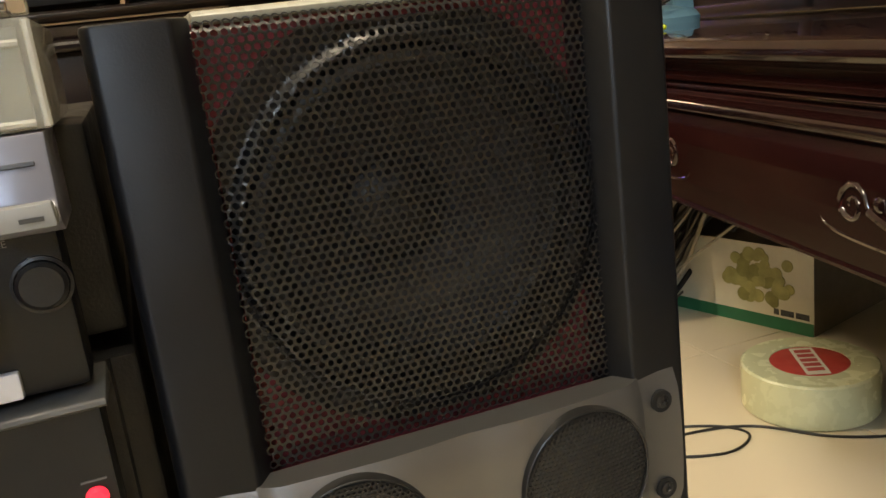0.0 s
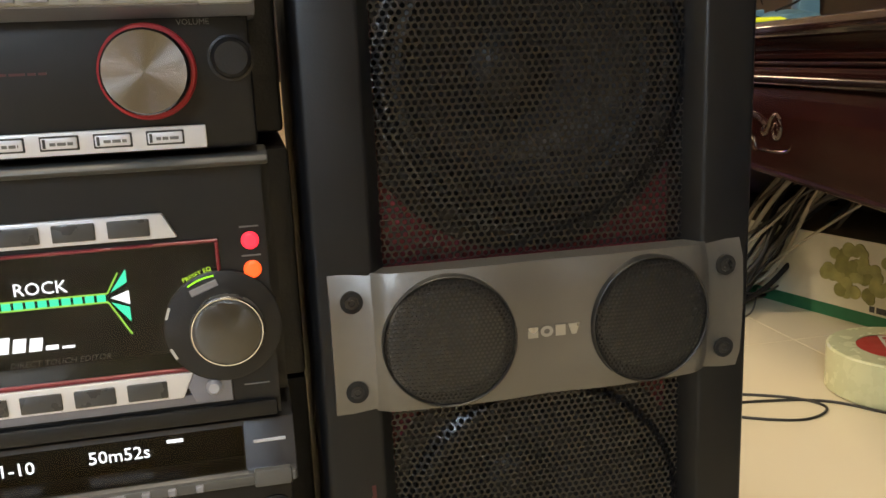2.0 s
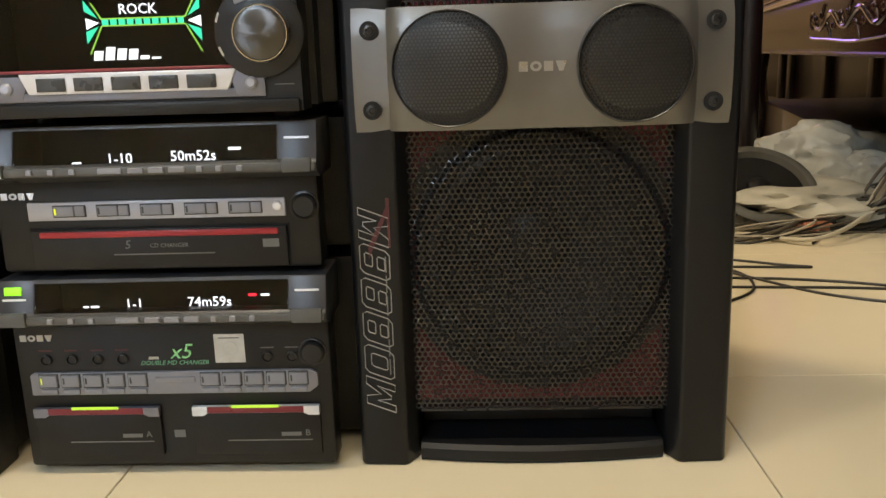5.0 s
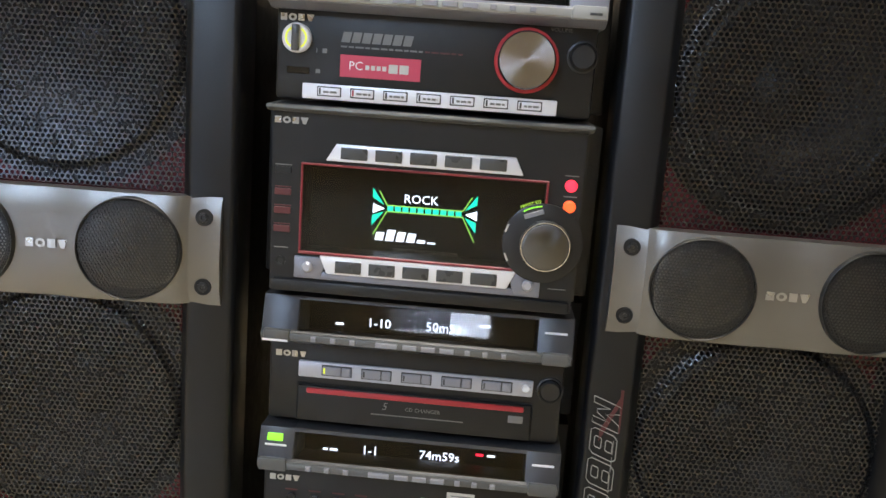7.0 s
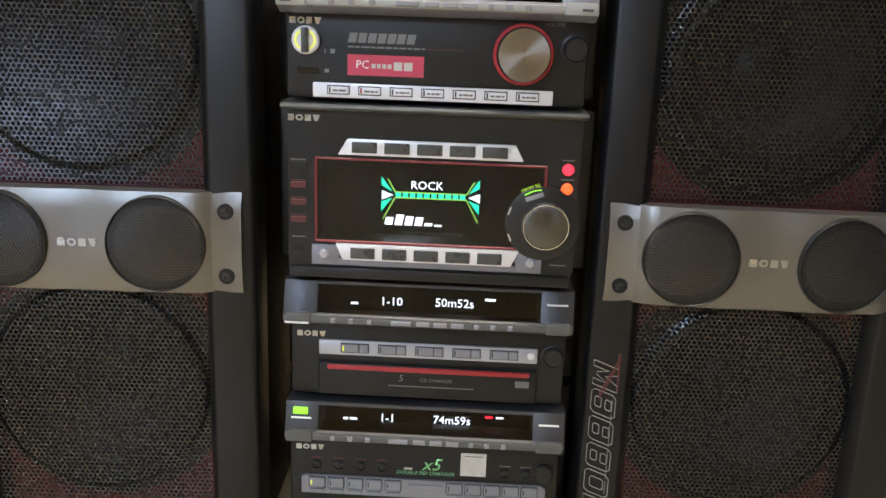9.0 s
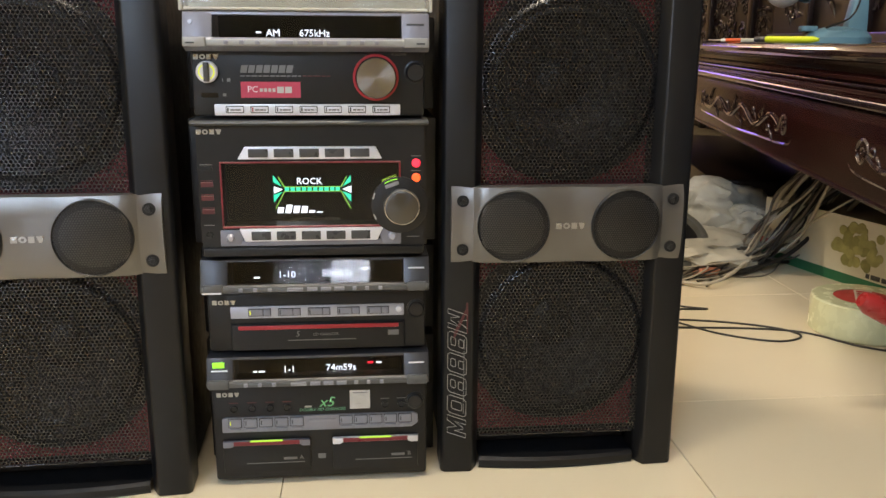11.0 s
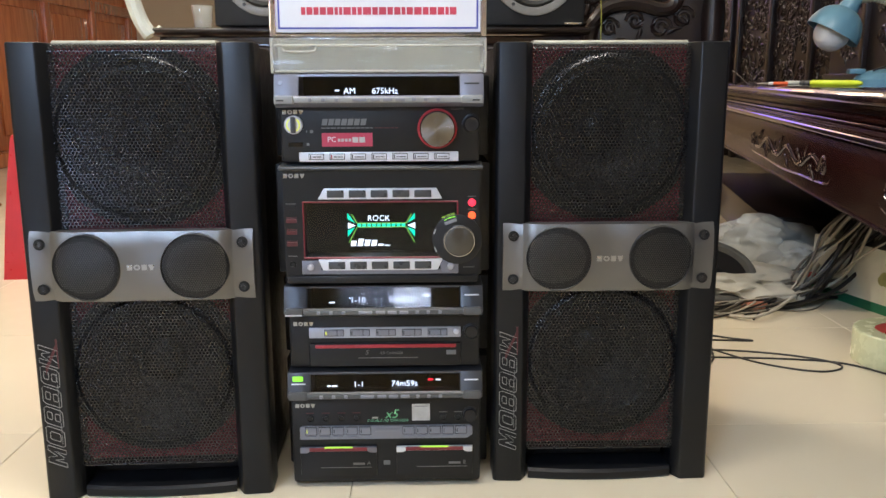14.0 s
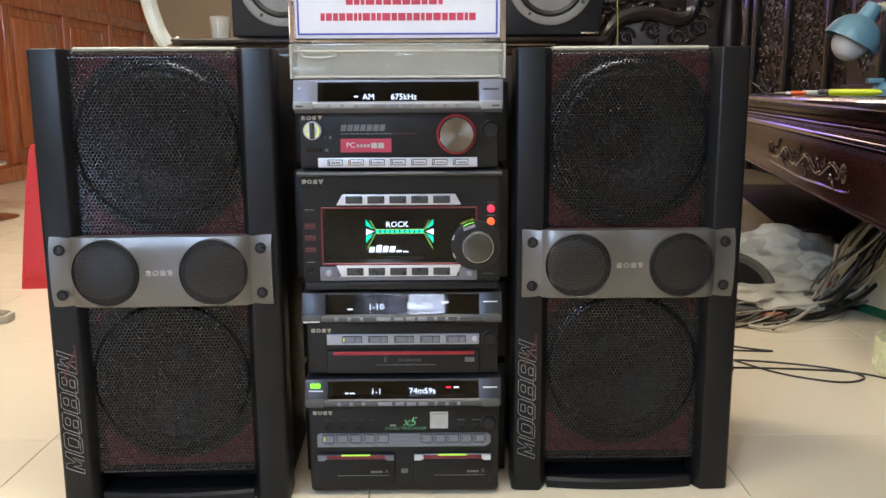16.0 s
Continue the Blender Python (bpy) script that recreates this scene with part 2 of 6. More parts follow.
M_PINK = material("salmon_cable", (0.42, 0.17, 0.10), 0.5)
M_LAMP_BLUE = material("pale_blue_plastic", (0.14, 0.29, 0.38), 0.4, vary=0.04)
M_LAMP_BULB = material("white_bulb", (0.78, 0.76, 0.74), 0.4, vary=0.02)
M_NECK = material("cream_gooseneck", (0.50, 0.47, 0.33), 0.5)
M_PEN = material("lime_yellow_plastic", (0.60, 0.72, 0.02), 0.35, vary=0.03)
M_ORANGE = material("orange_plastic", (0.75, 0.12, 0.03), 0.4)
M_SPKGREY = material("grey_cone_ring", (0.22, 0.21, 0.19), 0.45)
M_PALE = material("pale_green_plastic", (0.66, 0.67, 0.57), 0.45)
M_FILL_PANE = glow("fill_window_pane", (0.80, 0.90, 1.0), 2.5)
M_SKYPANE = glow("bright_sky_pane", (0.82, 0.88, 1.0), 16.0)
M_TUBE = glow("tube_glow", (0.97, 0.97, 1.0), 6.0)
M_FILL_SCREEN = glow("fill_screen_glow", (0.58, 0.73, 1.0), 12.0)
M_VIOLET = glow("violet_light", (0.34, 0.22, 1.0), 4.5)
M_WARMPANE = glow("warm_light", (1.0, 0.62, 0.34), 4.5)
M_BLIND = clear_plastic("translucent_blind", (0.62, 0.62, 0.66), 0.9, 1.2, 0.5)

# ---- builders ----


def link(name, bm, mat, parent=None, label="", smooth=None):
    me = bpy.data.meshes.new(name)
    bm.to_mesh(me)
    bm.free()
    me.materials.append(mat)
    if smooth is not None:
        me.shade_smooth()
        me.set_sharp_from_angle(angle=radians(smooth))
    ob = new(name, me)
    if parent is not None:
        ob.parent = parent
    if label:
        tagged(ob, label)
    return ob


def part(name, bm, mat, parent, label="", smooth=35):
    return link(name, bm, mat, parent, label, smooth)


def thing(name, label, category, m=None, group="", kind=""):
    ob = new(name)
    ob.empty_display_size = 0.02
    if m is not None:
        ob.matrix_world = m
    return tagged(ob, label, category, group, kind)


FRONT = pose(0, 0, 0, 90, 0, 0)


def face(x, y, z, lean=0.0):
    """A front plane: u to the right, v up, w out of it towards -y; lean tips it to look upwards."""
    return pose(x, y, z, 90 - lean, 0, 0)


def add_box(bm, m, u0, u1, v0, v1, w0, w1, bevel=0.0, segments=2):
    made = bmesh.ops.create_cube(bm, size=1, matrix=m @ Matrix.Translation(((u0 + u1) / 2, (v0 + v1) / 2, (w0 + w1) / 2)) @ Matrix.Diagonal((u1 - u0, v1 - v0, w1 - w0, 1)))
    if bevel:
        edges = {e for v in made["verts"] for e in v.link_edges}
        bmesh.ops.bevel(bm, geom=list(edges), offset=bevel, segments=segments, affect="EDGES", profile=0.5)
    return bm


def box(m, u0, u1, v0, v1, w0, w1, bevel=0.0, segments=2):
    return add_box(bmesh.new(), m, u0, u1, v0, v1, w0, w1, bevel, segments)


def add_prism(bm, m, pts, w0, w1, bevel=0.0):
    a = [bm.verts.new(m @ Vector((u, v, w0))) for u, v in pts]
    b = [bm.verts.new(m @ Vector((u, v, w1))) for u, v in pts]
    n = len(pts)
    faces = [bm.faces.new(a[::-1]), bm.faces.new(b)] + [bm.faces.new((a[i], a[(i + 1) % n], b[(i + 1) % n], b[i])) for i in range(n)]
    bmesh.ops.recalc_face_normals(bm, faces=faces)
    if bevel:
        bmesh.ops.bevel(bm, geom=list({e for f in faces for e in f.edges}), offset=bevel, segments=2, affect="EDGES", profile=0.5)
    return bm


def prism(m, pts, w0, w1, bevel=0.0):
    return add_prism(bmesh.new(), m, pts, w0, w1, bevel)


def add_lathe(bm, m, profile, seg=32):
    """Turns (radius, w) rows round the w axis of m; a zero radius closes."""
    rings = []
    for r, w in profile:
        if r < 1e-6:
            rings.append([bm.verts.new(m @ Vector((0, 0, w)))])
        else:
            rings.append([bm.verts.new(m @ Vector((r * math.cos(a), r * math.sin(a), w))) for a in (2 * math.pi * k / seg for k in range(seg))])
    faces = []
    for p, q in zip(rings, rings[1:]):
        for k in range(seg):
            i, j = k, (k + 1) % seg
            if len(p) == 1 and len(q) > 1:
                faces.append(bm.faces.new((p[0], q[i], q[j])))
            elif len(q) == 1 and len(p) > 1:
                faces.append(bm.faces.new((p[i], p[j], q[0])))
            elif len(p) > 1:
                faces.append(bm.faces.new((p[i], p[j], q[j], q[i])))
    bmesh.ops.recalc_face_normals(bm, faces=faces)
    return bm


def lathe(m, profile, seg=32):
    return add_lathe(bmesh.new(), m, profile, seg)


def disc(m, u, v, r, w0, w1, bevel=0.001, seg=32):
    return lathe(m @ Matrix.Translation((u, v, 0)), [(0, w0), (r, w0), (r, w1 - bevel), (r - bevel, w1), (0, w1)], seg)


def add_tube(bm, pts, r, seg=8, taper=None):
    pts = [Vector(p) for p in pts]
    rings, up = [], Vector((0.13, 0.21, 0.97))
    for i, p in enumerate(pts):
        d = (pts[min(i + 1, len(pts) - 1)] - pts[max(i - 1, 0)]).normalized()
        a = d.cross(up)
        if a.length < 1e-4:
            a = d.cross(Vector((1, 0, 0)))
        a.normalize()
        b = d.cross(a)
        rr = r * (taper[i] if taper else 1)
        rings.append([bm.verts.new(p + rr * (math.cos(t) * a + math.sin(t) * b)) for t in (2 * math.pi * k / seg for k in range(seg))])
    for p, q in zip(rings, rings[1:]):
        for k in range(seg):
            bm.faces.new((p[k], p[(k + 1) % seg], q[(k + 1) % seg], q[k]))
    bm.faces.new(rings[0][::-1])
    bm.faces.new(rings[-1])
    bmesh.ops.recalc_face_normals(bm, faces=list({f for ring in rings for v in ring for f in v.link_faces}))
    return bm


def tube(pts, r, seg=8, taper=None):
    return add_tube(bmesh.new(), pts, r, seg, taper)


def smooth_path(pts, steps=8):
    """A Catmull-Rom curve through the points."""
    p = [Vector(v) for v in pts]
    p = [2 * p[0] - p[1], *p, 2 * p[-1] - p[-2]]
    out = []
    for i in range(1, len(p) - 2):
        for k in range(steps):
            t = k / steps
            out.append(0.5 * (2 * p[i] + (p[i + 1] - p[i - 1]) * t + (2 * p[i - 1] - 5 * p[i] + 4 * p[i + 1] - p[i + 2]) * t * t + (3 * p[i] - p[i - 1] - 3 * p[i + 1] + p[i + 2]) * t**3))
    out.append(p[-2])
    return out


def words(m, u, v, text, size, depth=0.0004, centre=True, shear=0.0):
    """Raised lettering in the built-in font, as a bmesh."""
    data = bpy.data.curves.new("lettering", "FONT")
    data.body, data.size, data.extrude, data.shear = text, size, depth / 2, shear
    data.align_x, data.align_y = ("CENTER" if centre else "LEFT"), "CENTER"
    data.resolution_u = 2
    ob = bpy.data.objects.new("lettering", data)
    me = bpy.data.meshes.new_from_object(ob)
    bm = bmesh.new()
    bm.from_mesh(me)
    bm.transform(m @ Matrix.Translation((u, v, depth / 2)))
    bpy.data.objects.remove(ob)
    bpy.data.curves.remove(data)
    bpy.data.meshes.remove(me)
    return bm


def bars(m, spans, v0, v1, depth=0.0004, w=0.0):
    """Plain printed bars: spans of (u0, u1)."""
    bm = bmesh.new()
    for a, b in spans:
        add_box(bm, m, a, b, v0, v1, w, w + depth)
    return bm


def word_bars(m, u0, u1, v0, v1, rng, unit, w=0.0, depth=0.0004):
    spans, u = [], u0
    while u < u1:
        n = rng.uniform(1.2, 3.2) * unit
        spans.append((u, min(u + n, u1)))
        u += n + 0.45 * unit
    return bars(m, spans, v0, v1, depth, w)


def word_spans(u0, u1, rng, unit):
    spans, u = [], u0
    while u < u1:
        n = rng.uniform(1.2, 3.2) * unit
        spans.append((u, min(u + n, u1)))
        u += n + 0.45 * unit
    return spans


def emblem(m, u, v, width, height, w=0.0):
    """A maker's mark as four plain shapes: a block, a ring, a block and a wedge."""
    bm, step, v0, v1 = bmesh.new(), width / 4, v - height / 2, v + height / 2
    for k in (0, 2):
        a = u - width / 2 + (k + 0.14) * step
        add_box(bm, m, a, a + 0.72 * step, v0, v1, w, w + 0.0006)
    ring = Matrix.Translation((u - 0.5 * step, v, w)) @ Matrix.Diagonal((0.46 * step / (height / 2), 1, 1, 1))
    add_lathe(bm, m @ ring, [(height / 2, 0), (height / 2, 0.0006), (height * 0.24, 0.0006), (height * 0.24, 0)], 24)
    a = u + width / 2 - 0.5 * step
    add_prism(bm, m, [(a - 0.16 * step, v0), (a + 0.16 * step, v0), (a + 0.44 * step, v1), (a - 0.44 * step, v1)], w, w + 0.0006)
    return bm


def perforated(m, inside, u0, u1, v0, v1, pitch, ratio, thick, dome=None):
    """A sheet of hexagonal cells with a hole in each; inside(u, v) keeps a cell, dome(u, v) lifts it."""
    verts, faces = [], []
    rise = pitch * math.sqrt(3) / 2
    outer, inner = pitch / math.sqrt(3) * 1.001, pitch / 2 * ratio
    cs = [(math.sin(math.pi / 3 * k), math.cos(math.pi / 3 * k)) for k in range(6)]
    for row in range(int((v1 - v0) / rise) + 1):
        v = v0 + row * rise
        u = u0 + (pitch / 2 if row % 2 else 0)
        while u <= u1 + 1e-6:
            if inside(u, v):
                n = len(verts)
                for r, w in ((outer, 0), (inner, 0), (inner, -thick)):
                    for s, c in cs:
                        uu, vv = u + r * s, v + r * c
                        verts.append(m @ Vector((uu, vv, w + (dome(uu, vv) if dome else 0))))
                for k in range(6):
                    j = (k + 1) % 6
                    faces.append((n + k, n + 6 + k, n + 6 + j, n + j))
                    faces.append((n + 6 + k, n + 12 + k, n + 12 + j, n + 6 + j))
            u += pitch
    me = bpy.data.meshes.new("perforated_sheet")
    me.from_pydata(verts, [], faces)
    return me


def sheet_part(name, me, mat, parent, label=""):
    me.materials.append(mat)
    ob = new(name, me)
    ob.parent = parent
    return tagged(ob, label) if label else ob


# ---- the room ----
X0, X1, Y0, Y1, H = -3.05, 2.6, -3.6, 8.2, 2.85
RNG = random.Random(7)
floor = tagged(link("floor", box(Matrix(), X0 - 0.2, X1 + 0.2, Y0 - 0.2, Y1 + 0.2, -0.12, -0.006), M_GROUT), "cream polished ceramic floor tiles with narrow joints", "floor", kind="structure")
ceiling = tagged(link("ceiling", box(Matrix(), X0, X1, Y0, Y1, H, H + 0.15), M_CEIL), "plain white painted ceiling", "ceiling", kind="structure")
tagged(link("wall_north", box(Matrix(), X0 - 0.2, X1 + 0.2, Y1, Y1 + 0.2, -0.006, H), M_WALL), "cream yellow painted wall", "wall", kind="structure")
tagged(link("wall_east", box(Matrix(), X1, X1 + 0.2, Y0, Y1, -0.006, H), M_WALL), "cream yellow painted wall", "wall", kind="structure")
tagged(link("wall_west", box(Matrix(), X0 - 0.2, X0, Y0, Y1, -0.006, H), M_WALL), "cream yellow wall above wooden panelling", "wall", kind="structure")
WX0, WX1, WZ0, WZ1 = -0.46, 0.115, 1.235, 1.60
VX0, VX1, VZ0, VZ1 = -1.76, -0.98, 2.28, 2.82
bm = bmesh.new()
for u0, u1, v0, v1 in ((X0, VX0, -0.006, H), (VX1, WX0, -0.006, H), (WX1, X1, -0.006, H), (WX0, WX1, -0.006, WZ0), (WX0, WX1, WZ1, H), (VX0, VX1, -0.006, VZ0), (VX0, VX1, VZ1, H)):
    add_box(bm, Matrix(), u0, u1, Y0 - 0.2, Y0, v0, v1)
tagged(link("wall_south", bm, M_WALL), "cream yellow wall with a window opening and an added one", "wall", kind="structure")

# Unseen window, added to hold the cool fill lamp.
fill_window = thing("window_2", "added white framed high window for the cool fill light", "window", kind="structure")
part("pane", box(Matrix(), VX0 + 0.05, VX1 - 0.05, Y0 - 0.06, Y0 - 0.05, VZ0 + 0.05, VZ1 - 0.05), M_FILL_PANE, fill_window)
for u0, u1, v0, v1 in ((VX0, VX0 + 0.05, VZ0, VZ1), (VX1 - 0.05, VX1, VZ0, VZ1), (VX0 + 0.05, VX1 - 0.05, VZ0, VZ0 + 0.05), (VX0 + 0.05, VX1 - 0.05, VZ1 - 0.05, VZ1)):
    part("window_frame", box(Matrix(), u0, u1, Y0 - 0.10, Y0 - 0.02, v0, v1, 0.004), M_CEIL, fill_window)

# Panelled wooden wall on the left, with a plinth.
panelling = thing("wall_panelling", "brown varnished wooden wall panelling with a plinth", "panelling", kind="structure")
part("plinth", box(Matrix(), X0, X0 + 0.16, 1.0, Y1, 0, 0.10, 0.008), M_DOORWOOD, panelling)
part("top_rail", box(Matrix(), X0, X0 + 0.07, 1.0, Y1, 1.50, 1.60, 0.012), M_DOORWOOD, panelling)
part("middle_rail", box(Matrix(), X0, X0 + 0.055, 1.0, Y1, 1.22, 1.32, 0.012), M_DOORWOOD, panelling)
part("backing_board", box(Matrix(), X0, X0 + 0.02, 1.0, Y1, 0.1, 1.52), M_DOORWOOD, panelling)
for k in range(8):
    y = 1.06 + k * 0.98
    part("stile", box(Matrix(), X0, X0 + 0.05, y - 0.05, y + 0.05, 0.1, 1.5, 0.008), M_DOORWOOD, panelling)
    if k < 7:
        part("panel", box(Matrix(), X0 + 0.015, X0 + 0.035, y + 0.12, y + 0.86, 0.2, 1.15, 0.014), M_DOORWOOD, panelling)

# Window behind the camera, with a vertical blind drawn aside.
window = thing("window_1", "white framed window with a pale vertical blind", "window", kind="structure")
part("pane", box(Matrix(), WX0 + 0.025, WX1 - 0.025, Y0 - 0.16, Y0 - 0.15, WZ0 + 0.025, WZ1 - 0.025), M_SKYPANE, window)
for u0, u1, v0, v1 in ((WX0, WX0 + 0.025, WZ0, WZ1), (WX1 - 0.025, WX1, WZ0, WZ1), (WX0 + 0.025, WX1 - 0.025, WZ0, WZ0 + 0.025), (WX0 + 0.025, WX1 - 0.025, WZ1 - 0.025, WZ1)):
    part("window_frame", box(Matrix(), u0, u1, Y0 - 0.18, Y0 - 0.1, v0, v1, 0.004), M_CEIL, window)
for k in range(8):
    x = -0.432 + 0.0386 * k
    part("blind_slat", box(Matrix(), x, x + 0.0365, Y0 - 0.08, Y0 - 0.077, WZ0 + 0.03, WZ1 - 0.03), M_BLIND, window)
# Battens for the ceiling lights; the left rear one is added for fill.
for x, y, turn in ((0.05, -0.45, 0), (-1.25, 1.6, 0), (1.45, 5.95, 90)):
    lamp = thing("ceiling_lamp", "white ceiling batten with a fluorescent tube", "ceiling lamp", pose(x, y, H, 0, 0, turn), "ceiling battens")
    part("batten", box(Matrix(), -0.65, 0.65, -0.035, 0.035, -0.035, 0, 0.004), M_CEIL, lamp)
    part("tube", tube([(-0.6, 0, -0.048), (0.6, 0, -0.048)], 0.013, 12), M_TUBE, lamp)

# Unseen glowing screen, added to put a cool sheen on the left speaker.
fill_tv = thing("television", "added unseen television whose bluish screen lights the left speaker", "television", pose(-1.98, -3.30, 0, 0, 0, 180))
part("stand", box(Matrix(), -0.20, 0.20, 0.02, 0.20, 0, 0.02, 0.006), M_BLACK, fill_tv)
part("neck", box(Matrix(), -0.06, 0.06, 0.07, 0.11, 0.018, 0.08, 0.004), M_BLACK, fill_tv)
part("case", box(FRONT, -0.40, 0.40, 0.05, 0.35, -0.10, -0.04, 0.006), M_BLACK, fill_tv)
part("screen", box(FRONT, -0.385, 0.385, 0.065, 0.335, -0.041, -0.036, 0.001), M_FILL_SCREEN, fill_tv, "glowing bluish fill screen")
panel = thing("wall_light", "wall light box with a violet and a warm glowing pane", "wall light", pose(1.85, 8.2, 0))
part("case", box(FRONT, -0.46, 0.46, 1.62, 2.80, 0.0, 0.03, 0.004), M_CEIL, panel)
part("diffuser", box(FRONT, -0.44, 0.44, 1.64, 2.26, 0.028, 0.036, 0.002), M_VIOLET, panel, "glowing violet pane")
part("diffuser", box(FRONT, -0.44, 0.44, 2.29, 2.78, 0.028, 0.036, 0.002), M_WARMPANE, panel, "glowing warm pane")

# ---- the hi-fi stack ----


def small_keys(name, m, spans, v0, v1, w, mat, parent, depth=0.002, bevel=0.0005):
    for a, b in spans:
        part(name, box(m, a, b, v0, v1, w - 0.001, w + depth, bevel, 1), mat, parent)


def chassis(unit, z0, z1, half=0.149):
    part("chassis", box(Matrix(), -half - 0.0085, half + 0.0085, 0.070, 0.39, z0 + 0.004, z1 - 0.002, 0.003), M_SIDE, unit)


def hood(unit, z0, z1, mat, lip_mat, small):
    """The tilted display brow of a unit: lip, face and smoked window. Returns the plane of its face and its height."""
    lean = 16
    prof = [(-0.004, z0 - 0.006), (-0.018, z0), (-0.020, z0 + 0.007), (-0.0165, z0 + 0.010), (-0.0165 + (z1 - z0 - 0.010) * math.tan(radians(lean)), z1), (0.05, z1), (0.05, z0 - 0.006)]
    m = Matrix(((0, 0, 1, 0), (1, 0, 0, 0), (0, 1, 0, 0), (0, 0, 0, 1)))
    bm = bmesh.new()
    for x0, x1 in ((-0.144, -0.110), (0.111, 0.144)):
        add_prism(bm, m, prof, x0, x1, 0.0012)
    add_prism(bm, m, [(-0.004, z0 - 0.006), (-0.018, z0), (-0.020, z0 + 0.007), (-0.0165, z0 + 0.0100), (-0.012, z0 + 0.0100), (-0.008, z0 - 0.003), (0.05, z0 - 0.003), (0.05, z0 - 0.006)], -0.111, 0.112)
    add_prism(bm, m, [(prof[4][0] - 0.0009, z1 - 0.003), (prof[4][0], z1), (0.05, z1), (0.05, z1 - 0.003)], -0.111, 0.112)
    part("hood", bm, mat, unit)
    part("lip", box(Matrix(), -0.1432, 0.1432, -0.0222, -0.012, z0 + 0.0008, z0 + 0.0080, 0.0016), lip_mat, unit)
    f = face(0, -0.0165, z0 + 0.010, lean)
    h = (z1 - z0 - 0.010) / math.cos(radians(lean))
    part("display_back", box(FRONT, -0.112, 0.113, z0 - 0.008, z1 - 0.001, -0.050, -0.0345), M_DEEP, unit)
    part("display_window", box(f, -0.1095, 0.1105, 0.0002, h - 0.0026, -0.0016, -0.0004), M_SMOKE, unit)
    part("push_strip", box(f, 0.117, 0.138, h * 0.52, h * 0.52 + 0.0022, 0, 0.001, 0.0004, 1), M_KEY if mat is M_HOOD_LIGHT else M_SILVER, unit)
    lipf = face(0, -0.0222, z0 + 0.0044)
    for k, (a, b) in enumerate(small):
        part("small_button", box(lipf, a, b, -0.0020, 0.0026, -0.001, 0.0024, 0.0006, 1), M_GREYKEY if lip_mat is M_LIP_DARK else M_GREY_BAR, unit)
    return f, h


def front_panel(unit, z0, z1, half=0.137):
    part("front_panel", box(FRONT, -half, half, z0, z1, -0.03, 0.0, 0.004), M_PANEL, unit)


def side_dial(unit, x, z, r=0.0105):
    part("dial_surround", lathe(face(x, 0, z), [(r + 0.0022, 0), (r + 0.0022, 0.0016), (r + 0.0006, 0.0022), (r + 0.0006, 0)], 28), M_BLACK, unit)
    part("dial", disc(face(x, 0, z), 0, 0, r, 0, 0.006, 0.002, 28), M_BLACK, unit)


SMALL = [(-0.096, -0.091), (-0.078, -0.073), (-0.060, -0.055), (-0.036, -0.016), (-0.011, 0.002), (0.006, 0.019), (0.023, 0.036), (0.046, 0.051), (0.062, 0.067), (0.079, 0.084)]

# Deck with the two mini-disc slots, lowest.
md = thing("mini_disc_deck", "black double mini-disc deck with lit green key and display", "hi-fi unit", m=Matrix.Translation((0, 0.020, -0.0095)) @ Matrix.Diagonal((1.0153, 1, 1.0153, 1)), group="stacked hi-fi units")
chassis(md, 0.012, 0.196)
front_panel(md, 0.016, 0.160, 0.1422)
for x in (-0.11, 0.11):
    for y in (0.05, 0.28):
        part("foot", disc(pose(x, y, 0), 0, 0, 0.014, 0.0094, 0.018, 0.002, 20), M_RUBBER, md)
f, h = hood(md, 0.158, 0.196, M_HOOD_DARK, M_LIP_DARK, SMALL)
V = face(-0.0028, 0.0342, 0.1614)
part("readout", words(V, -0.0400, -0.0008, "1-1", 0.0130), G_WHITE, md)
part("readout", words(V, 0.0302, 0, "74m59s", 0.0130), G_WHITE, md)
part("indicator_segment", bars(V, [(-0.088, -0.083), (-0.081, -0.073)], -0.0040, -0.0018), G_WHITE, md)
part("indicator_segment", bars(V, [(0.0665, 0.074)], 0.0050, 0.0074), G_REDSEG, md)
part("indicator_segment", bars(V, [(0.078, 0.086)], 0.0050, 0.0070), G_WHITE, md)
part("power_key", box(f, -0.136, -0.121, h * 0.55, h * 0.80, 0, 0.0022, 0.0008), G_KEY, md, "lit green key")
part("push_strip", box(f, -0.138, -0.117, h * 0.38, h * 0.38 + 0.002, 0, 0.001, 0.0004, 1), M_SILVER, md)
part("eject_flap", box(FRONT, -0.141, -0.115, 0.158, 0.170, 0.019, 0.0245, 0.001), M_LIP_DARK, md)
part("eject_flap", box(FRONT, 0.115, 0.141, 0.158, 0.170, 0.019, 0.0245, 0.001), M_LIP_DARK, md)
part("emblem", emblem(FRONT, -0.121, 0.1405, 0.031, 0.0058), M_LOGO, md)
for x in (-0.114, -0.0905, -0.067, -0.0445):
    part("jack_dial", lathe(face(x, 0, 0.120), [(0.0052, 0), (0.0052, 0.002), (0.0042, 0.0025), (0.0034, 0.001), (0, 0.001)], 20), M_BLACK, md)
    part("jack_print", bars(face(x, 0, 0.1285), [(-0.006, 0.006)], -0.0007, 0.0007), M_PRINT_RED, md)
for x in (0.086, 0.108):
    part("jack_dial", lathe(face(x, 0, 0.120), [(0.0052, 0), (0.0052, 0.002), (0.0042, 0.0025), (0.0034, 0.001), (0, 0.001)], 20), M_BLACK, md)
    part("jack_print", bars(face(x, 0, 0.1285), [(-0.006, 0.006)], -0.0005, 0.0005), M_PRINT_DIM, md)
